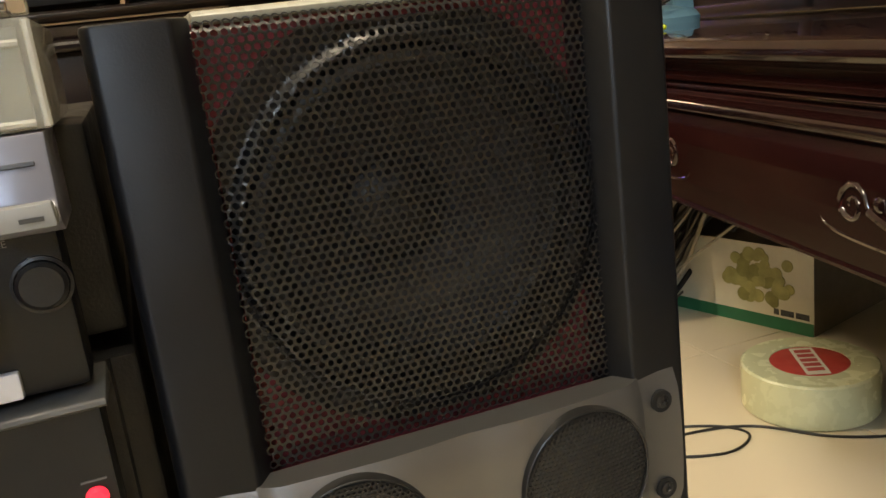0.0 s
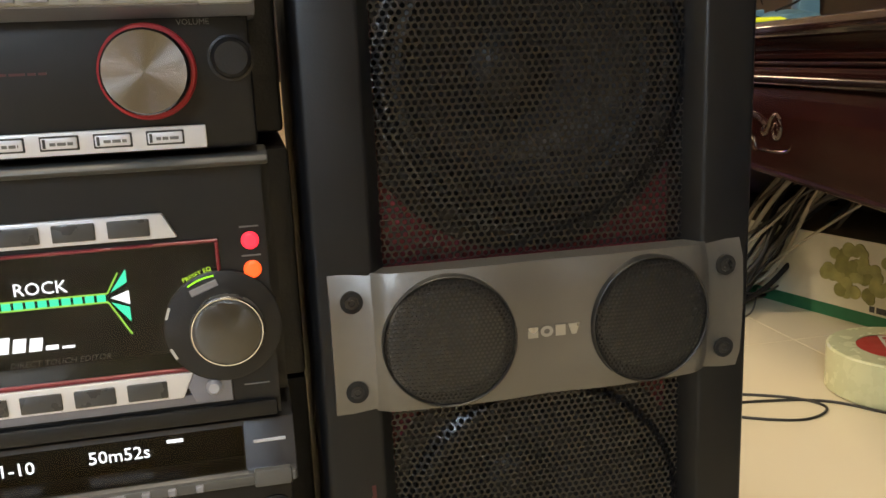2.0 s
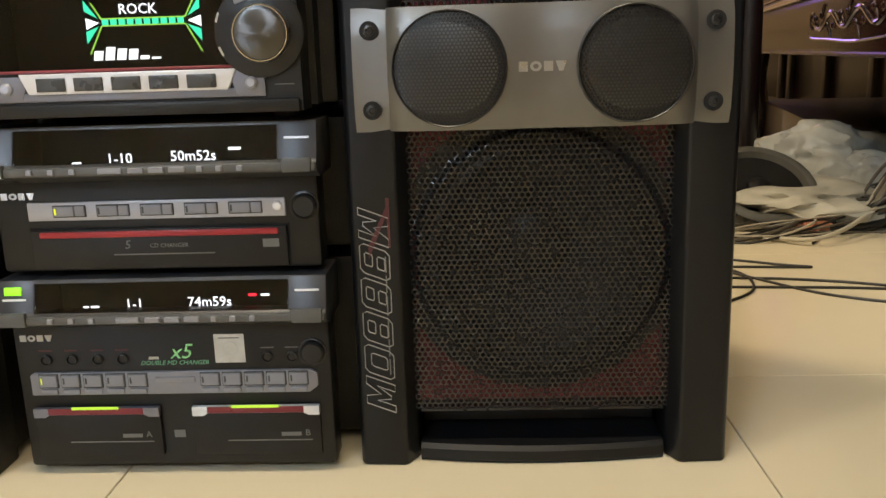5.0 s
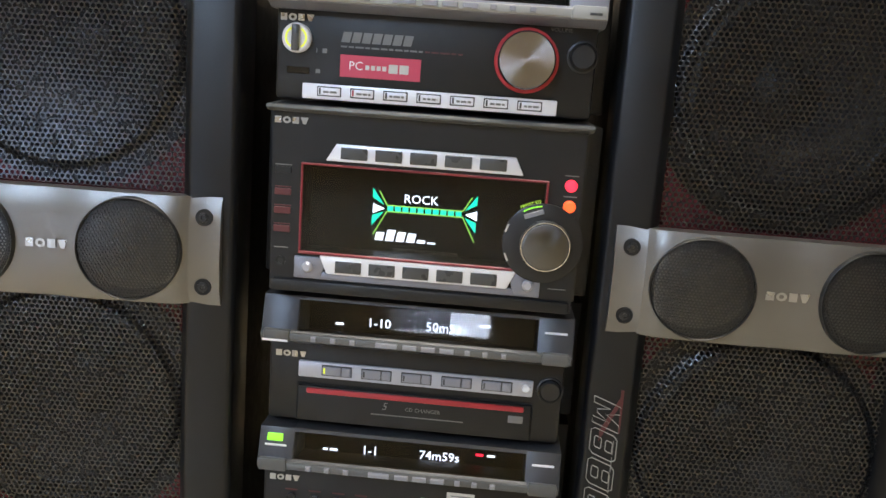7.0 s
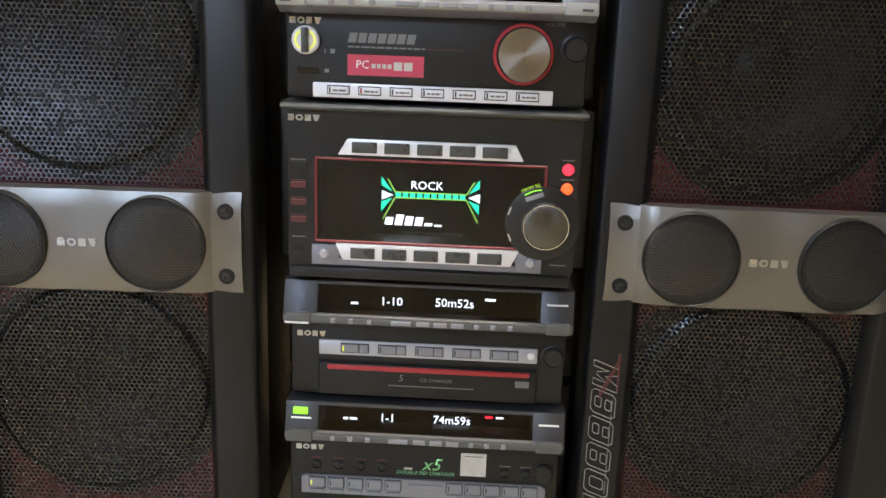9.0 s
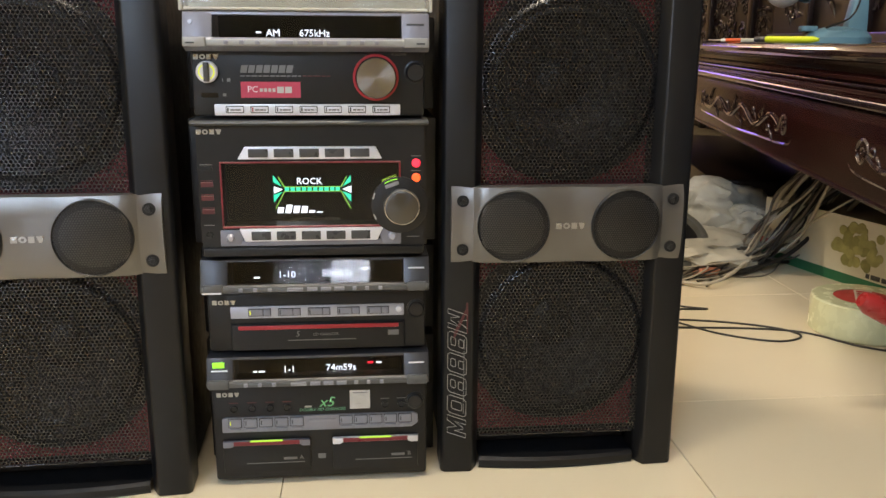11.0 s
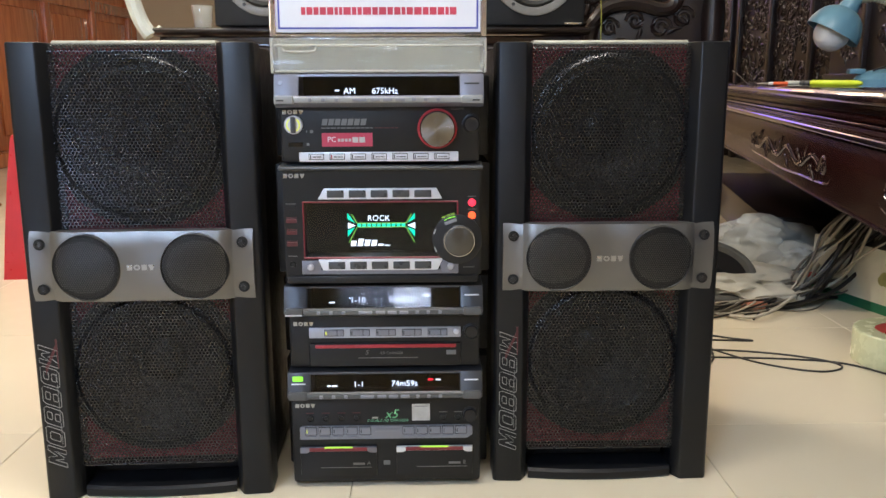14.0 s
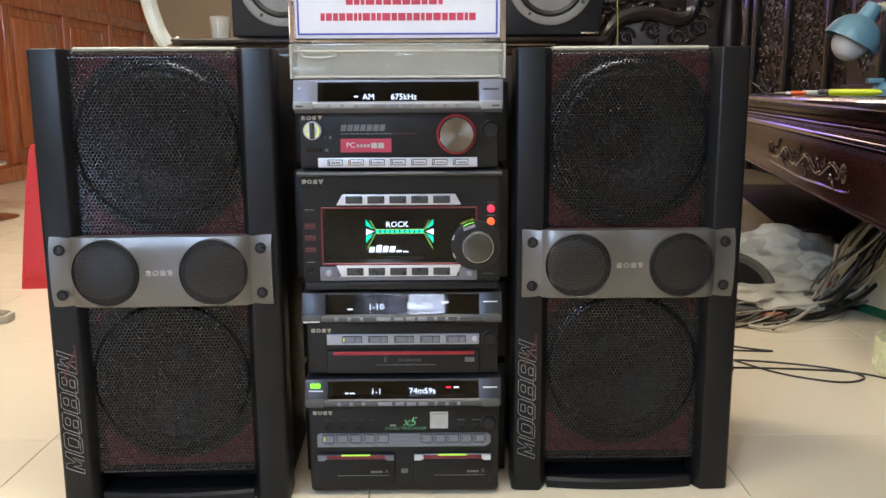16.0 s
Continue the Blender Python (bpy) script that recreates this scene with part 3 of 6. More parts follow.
side_dial(md, 0.1265, 0.124)
part("badge", words(FRONT, 0.008, 0.1255, "x5", 0.0195, 0.0006, shear=0.3), material("green_chrome", (0.30, 0.78, 0.40), 0.25, 0.5), md, "green-tinted chrome badge")
part("badge_swash", bars(FRONT, [(-0.021, -0.012)], 0.119, 0.1215), M_LOGO, md)
part("badge_line", words(FRONT, 0.002, 0.1155, "DOUBLE MD CHANGER", 0.0058, 0.0003, shear=0.3), material("green_print", (0.14, 0.40, 0.24), 0.4), md)
part("stamp_sticker", box(FRONT, 0.039, 0.066, 0.115, 0.1415, 0, 0.0003), M_STAMP, md, "square silver sticker")
part("stamp_print", bars(FRONT, [(0.043, 0.062)], 0.1375, 0.1385, w=0.0003), M_PRINT_DIM, md)
part("stamp_print", lathe(face(0.0525, -0.0003, 0.1275), [(0.0075, 0), (0.0075, 0.0003), (0.0055, 0.0003), (0.0055, 0)], 24), M_PRINT, md)
part("button_bar", prism(FRONT, [(-0.130, 0.087), (0.122, 0.087), (0.130, 0.093), (0.130, 0.105), (0.124, 0.1085), (-0.126, 0.1085), (-0.130, 0.106)], -0.002, 0.003, 0.001), M_GREY_BAR, md)
for k in range(10):
    x = -0.121 + 0.0203 * k if k < 5 else 0.0255 + 0.0198 * (k - 5)
    part("key_frame", box(FRONT, x - 0.0010, x + 0.0170, 0.0942, 0.1076, 0.002, 0.0037, 0.0004, 1), M_KEY, md)
    part("key", box(FRONT, x, x + 0.0160, 0.0955, 0.1065, 0.002, 0.0052, 0.0008), M_GREYKEY, md)
    part("key_print", bars(FRONT, [(x + 0.0015, x + 0.0028)], 0.0985, 0.104, w=0.0052), G_YELLOW if k == 0 else M_KEY, md)
    part("lower_key", box(FRONT, x + 0.0005, x + 0.0155, 0.0885, 0.0932, 0.002, 0.0048, 0.0007), M_GREYKEY, md)
part("centre_plate", box(FRONT, -0.016, 0.020, 0.0985, 0.1035, 0.002, 0.0042, 0.001), M_GREYKEY, md)
for x0, x1, mat, letter in ((-0.130, -0.015, M_HOOD_DARK, "A"), (0.015, 0.130, M_SILVER, "B")):
    door = part("slot_door", prism(FRONT, [(x0, 0.028), (x1, 0.028), (x1, 0.072), (x0, 0.072)], -0.004, 0.004, 0.0012), M_PANEL, md)
    part("slot_brow", prism(FRONT, [(x0, 0.0665), (x0 + 0.010, 0.0665), (x0 + 0.014, 0.069), (x1 - 0.014, 0.069), (x1 - 0.010, 0.0665), (x1, 0.0665), (x1, 0.0755), (x0, 0.0755)], 0.001, 0.0065, 0.0008), M_SILVER if mat is M_SILVER else M_HOOD_LIGHT, door)
    part("slot_mouth", box(FRONT, x0 + 0.014, x1 - 0.014, 0.0695, 0.0755, 0.006, 0.0072, 0.0005, 1), M_RED_LINE, door)
    part("slot_light", box(FRONT, x0 + 0.036, x1 - 0.036, 0.0745, 0.0770, 0.006, 0.0078, 0.0006, 1), G_SLOT, door, "lit yellow-green strip")
    part("door_letter", words(face(0, -0.004, 0), x1 - 0.012, 0.0485, letter, 0.0085), M_PRINT_DIM, door)
    part("door_print", bars(FRONT, [(x1 - 0.036, x1 - 0.018)], 0.046, 0.0495, w=0.004), M_PRINT_DIM, door)
    part("door_print", bars(FRONT, [(x1 - 0.085, x1 - 0.008)], 0.0415, 0.0424, w=0.004), M_PRINT_DIM, door)
part("disc_mark", box(FRONT, -0.005, 0.005, 0.044, 0.051, 0, 0.0004), M_PRINT_DIM, md)

# Five-disc changer.
cd = thing("disc_changer", "black five-disc changer with red-edged tray and lit display", "hi-fi unit", m=Matrix.Translation((0, 0.020, -0.0095)) @ Matrix.Diagonal((1.0153, 1, 1.0153, 1)), group="stacked hi-fi units")
chassis(cd, 0.200, 0.326)
front_panel(cd, 0.201, 0.286, 0.1402)
for x in (-0.11, 0.11):
    for y in (0.06, 0.28):
        part("foot", disc(pose(x, y, 0), 0, 0, 0.012, 0.1955, 0.206, 0.001, 18), M_RUBBER, cd)
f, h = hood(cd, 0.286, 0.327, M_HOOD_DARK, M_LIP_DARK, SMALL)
V = face(-0.0028, 0.0342, 0.2952)
part("readout", words(V, -0.0380, -0.001, "1-10", 0.0130), G_WHITE, cd)
part("readout", words(V, 0.0281, 0, "50m52s", 0.0130), G_WHITE, cd)
part("indicator_segment", bars(V, [(-0.081, -0.073)], -0.0052, -0.0030), G_WHITE, cd)
part("indicator_segment", bars(V, [(0.060, 0.071)], 0.0046, 0.0070), G_WHITE, cd)
for x0, x1 in ((-0.1400, -0.116), (0.116, 0.1400)):
    part("lip_key", box(FRONT, x0, x1, 0.2860, 0.2975, 0.018, 0.0245, 0.0014), M_LIP_DARK, cd)
part("push_strip", box(FRONT, -0.141, -0.117, 0.2868, 0.2886, 0.0240, 0.0252), M_SILVER, cd)
part("emblem", emblem(FRONT, -0.119, 0.2680, 0.031, 0.0058), M_LOGO, cd)
part("button_bar", box(FRONT, -0.111, 0.112, 0.2465, 0.2625, -0.002, 0.0025, 0.0012), M_CDBAR, cd)
for k in range(5):
    x = -0.0875 + 0.0380 * k
    part("key_frame", box(FRONT, x - 0.0010, x + 0.0280, 0.2495, 0.2600, 0.002, 0.0034, 0.0005, 1), M_KEY, cd)
    part("key", box(FRONT, x, x + 0.0175, 0.2505, 0.2590, 0.0015, 0.0045, 0.0008), M_GREYKEY, cd)
    part("key_print", bars(FRONT, [(x + 0.001, x + 0.0026)], 0.2520, 0.2575, w=0.0045), G_YELLOW if k == 0 else M_KEY, cd)
    part("key", box(FRONT, x + 0.0185, x + 0.0270, 0.2505, 0.2590, 0.0015, 0.0045, 0.0008), M_GREYKEY, cd)
part("round_key", disc(face(0.1055, 0, 0.2555), 0, 0, 0.0042, 0.0015, 0.005, 0.0012, 20), M_SILVER, cd)
side_dial(cd, 0.1280, 0.2545)
part("tray_gap", box(FRONT, -0.112, 0.114, 0.2025, 0.2405, -0.004, 0.0005), M_DEEP, cd)
tray = part("tray_front", box(FRONT, -0.110, 0.112, 0.2035, 0.2385, -0.004, 0.0042, 0.0012), M_PANEL, cd)
part("red_strip", box(FRONT, -0.102, 0.105, 0.2315, 0.2370, 0.003, 0.0056, 0.0014), M_RED_RING, tray)
part("tray_words", words(face(0, -0.0042, 0), 0.010, 0.2235, "CD CHANGER", 0.0052, 0.0003), M_PRINT_DIM, tray)
part("tray_words", words(face(0, -0.0042, 0), -0.0265, 0.2245, "5", 0.0105, 0.0003, shear=0.2), M_PRINT_DIM, tray)
part("tray_print", bars(FRONT, [(-0.039, 0.049)], 0.2158, 0.2168, w=0.0042), M_PRINT_DIM, tray)
part("disc_mark", box(FRONT, 0.091, 0.105, 0.2205, 0.2275, 0.004, 0.0046), M_PRINT_DIM, tray)

# Receiver with the big display.
rx = thing("receiver", "black receiver with large lit spectrum display and red lamps", "hi-fi unit", group="stacked hi-fi units")
part("chassis", box(Matrix(), -0.159, 0.159, 0.0565, 0.40, 0.334, 0.498, 0.003), M_SIDE, rx)
part("chassis_edge", box(Matrix(), -0.145, -0.133, 0.034, 0.056, 0.334, 0.498), M_SIDE, rx)
part("chassis_edge", box(Matrix(), 0.133, 0.145, 0.034, 0.056, 0.334, 0.498), M_SIDE, rx)
bm = bmesh.new()
ring = []
for w in (0.0, -0.036):
    for u0, u1, v0, v1 in ((-0.139, 0.139, 0.331, 0.495), (-0.1115, 0.1085, 0.3675, 0.4495)):
        ring.append([bm.verts.new(FRONT @ Vector((u, v, w))) for u, v in ((u0, v0), (u1, v0), (u1, v1), (u0, v1))])
for p, q in ((0, 1), (1, 3), (3, 2), (2, 0)):
    for k in range(4):
        bm.faces.new((ring[p][k], ring[p][(k + 1) % 4], ring[q][(k + 1) % 4], ring[q][k]))
bmesh.ops.recalc_face_normals(bm, faces=bm.faces[:])
part("front_panel", bm, M_PANEL, rx)
part("display_back", box(FRONT, -0.130, 0.130, 0.336, 0.470, -0.060, -0.0455), M_DEEP, rx)
for u0, u1, v0, v1 in ((-0.132, -0.128, 0.336, 0.470), (0.128, 0.132, 0.336, 0.470), (-0.132, 0.132, 0.336, 0.338), (-0.132, 0.132, 0.466, 0.470)):
    part("display_cell", box(FRONT, u0, u1, v0, v1, -0.0455, -0.036), M_DEEP, rx)
for x in (-0.11, 0.11):
    for y in (0.07, 0.28):
        part("foot", disc(pose(x, y, 0), 0, 0, 0.012, 0.3205, 0.336, 0.001, 18), M_RUBBER, rx)
part("top_lip", prism(Matrix(((0, 0, 1, 0), (1, 0, 0, 0), (0, 1, 0, 0), (0, 0, 0, 1))), [(0.04, 0.490), (-0.006, 0.4945), (-0.012, 0.4975), (-0.010, 0.5005), (0.04, 0.5025)], -0.1440, 0.1440, 0.0012), M_LIP_DARK, rx)
part("lower_step", box(FRONT, -0.137, 0.137, 0.3305, 0.3415, 0.0, 0.0045, 0.002), M_PANEL, rx)
part("emblem", emblem(FRONT, -0.1235, 0.4865, 0.032, 0.0060), M_LOGO, rx)
part("key_plate", prism(FRONT, [(-0.0905, 0.4530), (0.0865, 0.4530), (0.0785, 0.4685), (-0.0815, 0.4685)], -0.001, 0.0035, 0.0012), M_SILVER, rx, "silver trapezoid key plate")
part("key_plate", prism(FRONT, [(-0.0855, 0.3495), (0.0795, 0.3495), (0.0870, 0.3660), (-0.0925, 0.3660)], -0.001, 0.0042, 0.0012), M_SILVER, rx, "silver trapezoid key plate")
for k in range(5):
    a = -0.0770 + 0.0310 * k
    part("key", box(FRONT, a, a + 0.0240, 0.4555, 0.4660, 0.003, 0.0052, 0.0008), M_KEY, rx)
    b = -0.0775 + 0.0310 * k
    part("key", box(FRONT, b, b + 0.0240, 0.3515, 0.3625, 0.0036, 0.0058, 0.0008), M_KEY, rx)
for x0, x1 in ((-0.1160, -0.0875), (0.0825, 0.1095)):
    pts = [(x0, 0.3445), (x1 - 0.004, 0.3445), (x1 + 0.003, 0.3640), (x0, 0.3640)] if x0 < 0 else [(x0 + 0.004, 0.3445), (x1, 0.3445), (x1, 0.3640), (x0 - 0.003, 0.3640)]
    part("corner_plate", prism(FRONT, pts, -0.001, 0.0025, 0.001), M_HOOD_LIGHT, rx)
part("lower_trim", box(FRONT, -0.1160, 0.1095, 0.3435, 0.3505, -0.001, 0.002, 0.0008), M_HOOD_LIGHT, rx)
for x in (-0.1035, 0.0985):
    part("round_key", disc(face(x, 0, 0.3545), 0, 0, 0.0050, 0.002, 0.0065, 0.0018, 24), M_CDBAR, rx)
part("display_window", box(FRONT, -0.1113, 0.1083, 0.3677, 0.4493, -0.001, 0.0006), M_SMOKE, rx)
for u0, u1, v0, v1 in ((-0.1125, 0.1095, 0.4480, 0.4500), (-0.1125, 0.1095, 0.3665, 0.3690), (-0.1125, -0.1105, 0.3690, 0.4480), (0.1075, 0.1095, 0.3690, 0.4480)):
    part("red_trim", box(FRONT, u0, u1, v0, v1, 0, 0.0032, 0.0006, 1), M_RED_LINE, rx)
D = face(-0.0028, 0.0452, -0.0245) @ Matrix.Diagonal((1.0396, 1.0396, 1, 1))
part("readout", words(D, -0.0040, 0.4250, "ROCK", 0.0115), G_WHITE, rx)
bm = bmesh.new()
for s in (-1, 1):
    c = 0.0 - 0.0005
    for pts in ([(0.0480, 0.4330), (0.0480, 0.4245), (0.0375, 0.4185)], [(0.0480, 0.4080), (0.0480, 0.3985), (0.0375, 0.4120)]):
        pts = [(c + s * u, v) for u, v in pts]
        add_prism(bm, D, pts if s > 0 else pts[::-1], 0, 0.0004)
for k in range(10):
    add_box(bm, D, -0.0345 + 0.0070 * k, -0.0345 + 0.0052 + 0.0070 * k, 0.4131, 0.4175, 0, 0.0004)
part("graph_green", bm, G_GREEN, rx)
bm = bmesh.new()
for s in (-1, 1):
    for a, b in (((0.0350, 0.4180), (0.0425, 0.4310)), ((0.0350, 0.4125), (0.0470, 0.3900))):
        d = Vector((b[0] - a[0], b[1] - a[1])).normalized() * 0.0005
        pts = [(s * (a[0] - d.y), a[1] + d.x), (s * (a[0] + d.y), a[1] - d.x), (s * (b[0] + d.y), b[1] - d.x), (s * (b[0] - d.y), b[1] + d.x)]
        add_prism(bm, D, pts, 0, 0.0004)
add_box(bm, D, -0.0350, 0.0350, 0.4176, 0.4186, 0, 0.0004)
add_box(bm, D, -0.0350, 0.0350, 0.4120, 0.4130, 0, 0.0004)
part("graph_lines", bm, G_LIME, rx)
for s in (-1, 1):
    pts = [(s * 0.0480, 0.4190), (s * 0.0480, 0.4100), (s * 0.0370, 0.4150)]
    part("graph_tip", prism(D, pts, 0, 0.0004), G_WHITE, rx)
for k, v in enumerate((0.0075, 0.0105, 0.0090, 0.0085, 0.0030, 0.0016)):
    u = -0.0450 + 0.0098 * k
    part("spectrum_bar", prism(D, [(u, 0.3850), (u + 0.0075, 0.3850), (u + 0.0075 + v * 0.2, 0.3850 + v), (u + v * 0.2, 0.3850 + v)], 0, 0.0004), G_WHITE, rx)
# Low teal emission paints the greenish reflected haze in the display.
part("haze_plate", box(D, -0.060, 0.066, 0.3690, 0.4440, -0.0030, -0.0006), G_TEAL, rx, "faintly glowing plate painting the greenish display haze")
part("display_words", words(D, 0.0020, 0.3765, "DIRECT TOUCH EDITOR", 0.0055, 0.0003, shear=0.25), M_PRINT, rx)
part("jog_mount", lathe(face(0.1080, 0, 0.3940), [(0, 0.001), (0.0360, 0.001), (0.0360, 0.0034), (0.0340, 0.0044), (0, 0.0044)], 48), M_BLACK, rx)
jog = part("jog_dial", lathe(face(0.1105, 0, 0.3925), [(0.0228, 0.003), (0.0228, 0.010), (0.0215, 0.0125), (0.0195, 0.0130)], 48), M_KEY, rx)
part("dial_cap", lathe(face(0.1105, 0, 0.3925), [(0.0200, 0.011), (0.0200, 0.0136), (0.0185, 0.0142), (0, 0.0138)], 48), M_KNOB_DARK, jog)
part("dial_rim", lathe(face(0.1105, 0, 0.3925), [(0.0224, 0.0112), (0.0219, 0.0128), (0.0212, 0.0128), (0.0212, 0.0112)], 48), M_CHROME, jog)
bm = bmesh.new()
for k in range(8):
    a = radians(97 + 3.6 * k)
    u, v = 0.1080 + 0.0335 * math.cos(a), 0.3940 + 0.0335 * math.sin(a)
    add_box(bm, face(u, -0.0044, v) @ pose(0, 0, 0, 0, 0, math.degrees(a) - 90), -0.0012, 0.0012, -0.0005, 0.0005, 0, 0.0004)
part("dial_light", bm, G_KEY, rx, "lit green arc")
for a, text in ((111, "PRESET EQ"),):
    part("dial_words", words(face(0.1080 + 0.0365 * math.cos(radians(a)), -0.0006, 0.3940 + 0.0365 * math.sin(radians(a))) @ pose(0, 0, 0, 0, 0, a - 90), 0, 0, text, 0.0040, 0.0003), G_SLOT, rx, "green dial lettering")
part("dial_marker", box(face(0.1080, -0.0044, 0.3940) @ pose(0, 0, 0, 0, 0, 20), -0.009, 0.009, 0.0255, 0.0300, 0, 0.0012, 0.0005, 1), M_GREY_BAR, rx)
for a in (160, 205):
    part("dial_print", box(face(0.1080 + 0.0345 * math.cos(radians(a)), -0.0044, 0.3940 + 0.0345 * math.sin(radians(a))) @ pose(0, 0, 0, 0, 0, a - 90), -0.0038, 0.0038, -0.0008, 0.0008, 0, 0.0004), M_PRINT, rx)
for z, mat in ((0.4470, G_RED), (0.4285, G_ORANGE)):
    part("lamp", lathe(face(0.1290, 0, z), [(0.0055, 0), (0.0055, 0.0015), (0.0038, 0.0032), (0, 0.0038)], 24), mat, rx, "round lit lamp")
    part("lamp_print", bars(face(0.1290, 0, z + 0.0088), [(-0.006, 0.006)], -0.0005, 0.0005), M_PRINT_DIM, rx)
for z, mat in ((0.4420, M_PRINT_DIM), (0.4220, M_PRINT_RED), (0.4050, M_PRINT_RED), (0.3880, M_PRINT_RED)):
    part("side_key", box(face(-0.1290, 0, z), -0.0075, 0.0075, -0.0030, 0.0030, -0.001, 0.0015, 0.0005, 1), M_PRINT_RED if mat is M_PRINT_RED else M_PANEL, rx)
    part("key_print", bars(face(-0.1290, 0, z + 0.0045), [(-0.0075, 0.0075)], -0.0005, 0.0005), mat, rx)
part("socket_print", bars(face(-0.1290, 0, 0.3705), [(-0.0065, 0.0065)], -0.0005, 0.0005), M_PRINT_DIM, rx)
part("headphone_socket", lathe(face(-0.1290, 0, 0.3580), [(0.0046, 0), (0.0046, 0.0018), (0.0030, 0.0018), (0.0022, -0.004), (0, -0.004)], 24), M_SCREW, rx)
part("foot_print", bars(face(0.125, 0, 0.3525), [(-0.008, 0.008)], -0.0004, 0.0004), M_PRINT_DIM, rx)

# Tuner amplifier on top.
tu = thing("tuner_amplifier", "black tuner amplifier with blue-grey display hood and big aluminium volume knob", "hi-fi unit", group="stacked hi-fi units")
chassis(tu, 0.504, 0.627)
front_panel(tu, 0.505, 0.588, 0.1395)
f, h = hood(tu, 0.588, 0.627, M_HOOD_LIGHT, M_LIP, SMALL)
V = face(-0.0028, 0.0342, 0.6032)
part("readout", words(V, -0.0416, 0, "AM", 0.0120), G_WHITE, tu)
part("readout", words(V, 0.0088, 0, "675kHz", 0.0120), G_WHITE, tu)
part("indicator_segment", bars(V, [(-0.0624, -0.0562)], 0.0, 0.0019), G_WHITE, tu)
part("sensor", disc(f, -0.135, h * 0.62, 0.003, 0, 0.0008, 0.0003, 16), M_GREY_BAR, tu)
for x0, x1 in ((-0.143, -0.116), (0.113, 0.143)):
    part("lip_key", prism(FRONT, [(x0, 0.5875), (x1, 0.5875), (x1 - 0.001, 0.5985), (x0 + 0.001, 0.5985)], 0.018, 0.0265, 0.0015), M_LIP, tu, "pale raised push key")
for x in (-0.139, 0.128):
    part("lip_arrow", box(face(x + 0.005, -0.0265, 0.5920), -0.005, 0.005, -0.001, 0.001, 0, 0.0008), M_KEY, tu)
part("emblem", emblem(FRONT, -0.1215, 0.5755, 0.031, 0.0060), M_LOGO, tu)
pk = part("power_knob", lathe(face(-0.1205, 0, 0.5580), [(0.0128, 0), (0.0128, 0.0045), (0.0115, 0.0060), (0, 0.0060)], 36), M_SILVER, tu)
part("knob_grip", box(face(-0.1205, -0.006, 0.5580), -0.0032, 0.0032, -0.0112, 0.0112, -0.001, 0.0050, 0.0012), M_KEY, pk)
bm = bmesh.new()
for k in range(14):
    a = radians((-50 + 100 * (k % 7) / 6) + (180 if k > 6 else 0))
    add_box(bm, face(-0.1205 + 0.0088 * math.cos(a), -0.006, 0.5580 + 0.0088 * math.sin(a)) @ pose(0, 0, 0, 0, 0, math.degrees(a)), -0.0008, 0.0008, -0.0016, 0.0016, 0, 0.0003)
part("knob_light", bm, G_YELLOW, pk, "lit yellow arcs")
part("power_mark", bars(face(-0.0985, 0, 0.5485), [(-0.005, -0.0042), (0.0005, 0.0045)], -0.002, 0.002), M_PRINT_DIM, tu)
part("infrared_window", box(FRONT, -0.129, -0.109, 0.5275, 0.5335, 0, 0.0008, 0.0003, 1), M_GLASS_BLACK, tu)
part("infrared_mark", box(FRONT, -0.1035, -0.0995, 0.5290, 0.5325, 0, 0.0003), M_PRINT_DIM, tu)
for k in range(7):
    u = -0.0820 + 0.0090 * k
    part("mark_block", prism(FRONT, [(u, 0.5570), (u + 0.0075, 0.5570), (u + 0.0095, 0.5660), (u + 0.0020, 0.5660)], 0, 0.0003), M_PRINT_DIM, tu)
part("caption", word_bars(FRONT, -0.082, -0.010, 0.5525, 0.5540, RNG, 0.003), M_PRINT_DIM, tu)
part("caption", word_bars(FRONT, -0.008, 0.025, 0.5525, 0.5540, RNG, 0.003), M_PRINT_RED, tu)
st = part("sticker", box(FRONT, -0.0820, -0.0110, 0.5275, 0.5465, 0, 0.0003), M_STICKER, tu, "pink-red sticker")
part("sticker_words", words(face(-0.0680, -0.0003, 0.5372), 0, 0, "PC", 0.0105, 0.0002), M_WHITE, st)
for u in (-0.0595, -0.0545, -0.0495, -0.0445):
    part("sticker_bar", bars(face(0, -0.0003, 0.5365), [(u, u + 0.0035)], -0.002, 0.002), M_PRINT, st)
for u in (-0.0390, -0.0295):
    part("sticker_bar", bars(face(0, -0.0003, 0.5368), [(u, u + 0.0080)], -0.0038, 0.0038), M_PRINT, st)
part("volume_words", words(face(0.108, 0, 0.5815), 0, 0.0022, "MASTER", 0.0048, 0.0002), M_PRINT_DIM, tu)
part("volume_words", words(face(0.108, 0, 0.5815), 0, -0.0022, "VOLUME", 0.0048, 0.0002), M_PRINT_DIM, tu)
vol = part("volume_ring", lathe(face(0.0800, 0, 0.5520), [(0.0278, 0), (0.0278, 0.0030), (0.0268, 0.0042), (0.0248, 0.0042), (0.0248, 0)], 56), M_RED_RING, tu, "red surround ring")
part("volume_knob", lathe(face(0.0800, 0, 0.5520), [(0.0245, 0.001), (0.0245, 0.016), (0.0232, 0.0185), (0, 0.0182)], 56), M_KNOB, vol, "turned aluminium knob")
side_dial(tu, 0.1280, 0.5580, 0.0115)
part("button_bar", box(FRONT, -0.1140, 0.1095, 0.5065, 0.5200, -0.001, 0.0045, 0.0012), M_SILVER, tu)
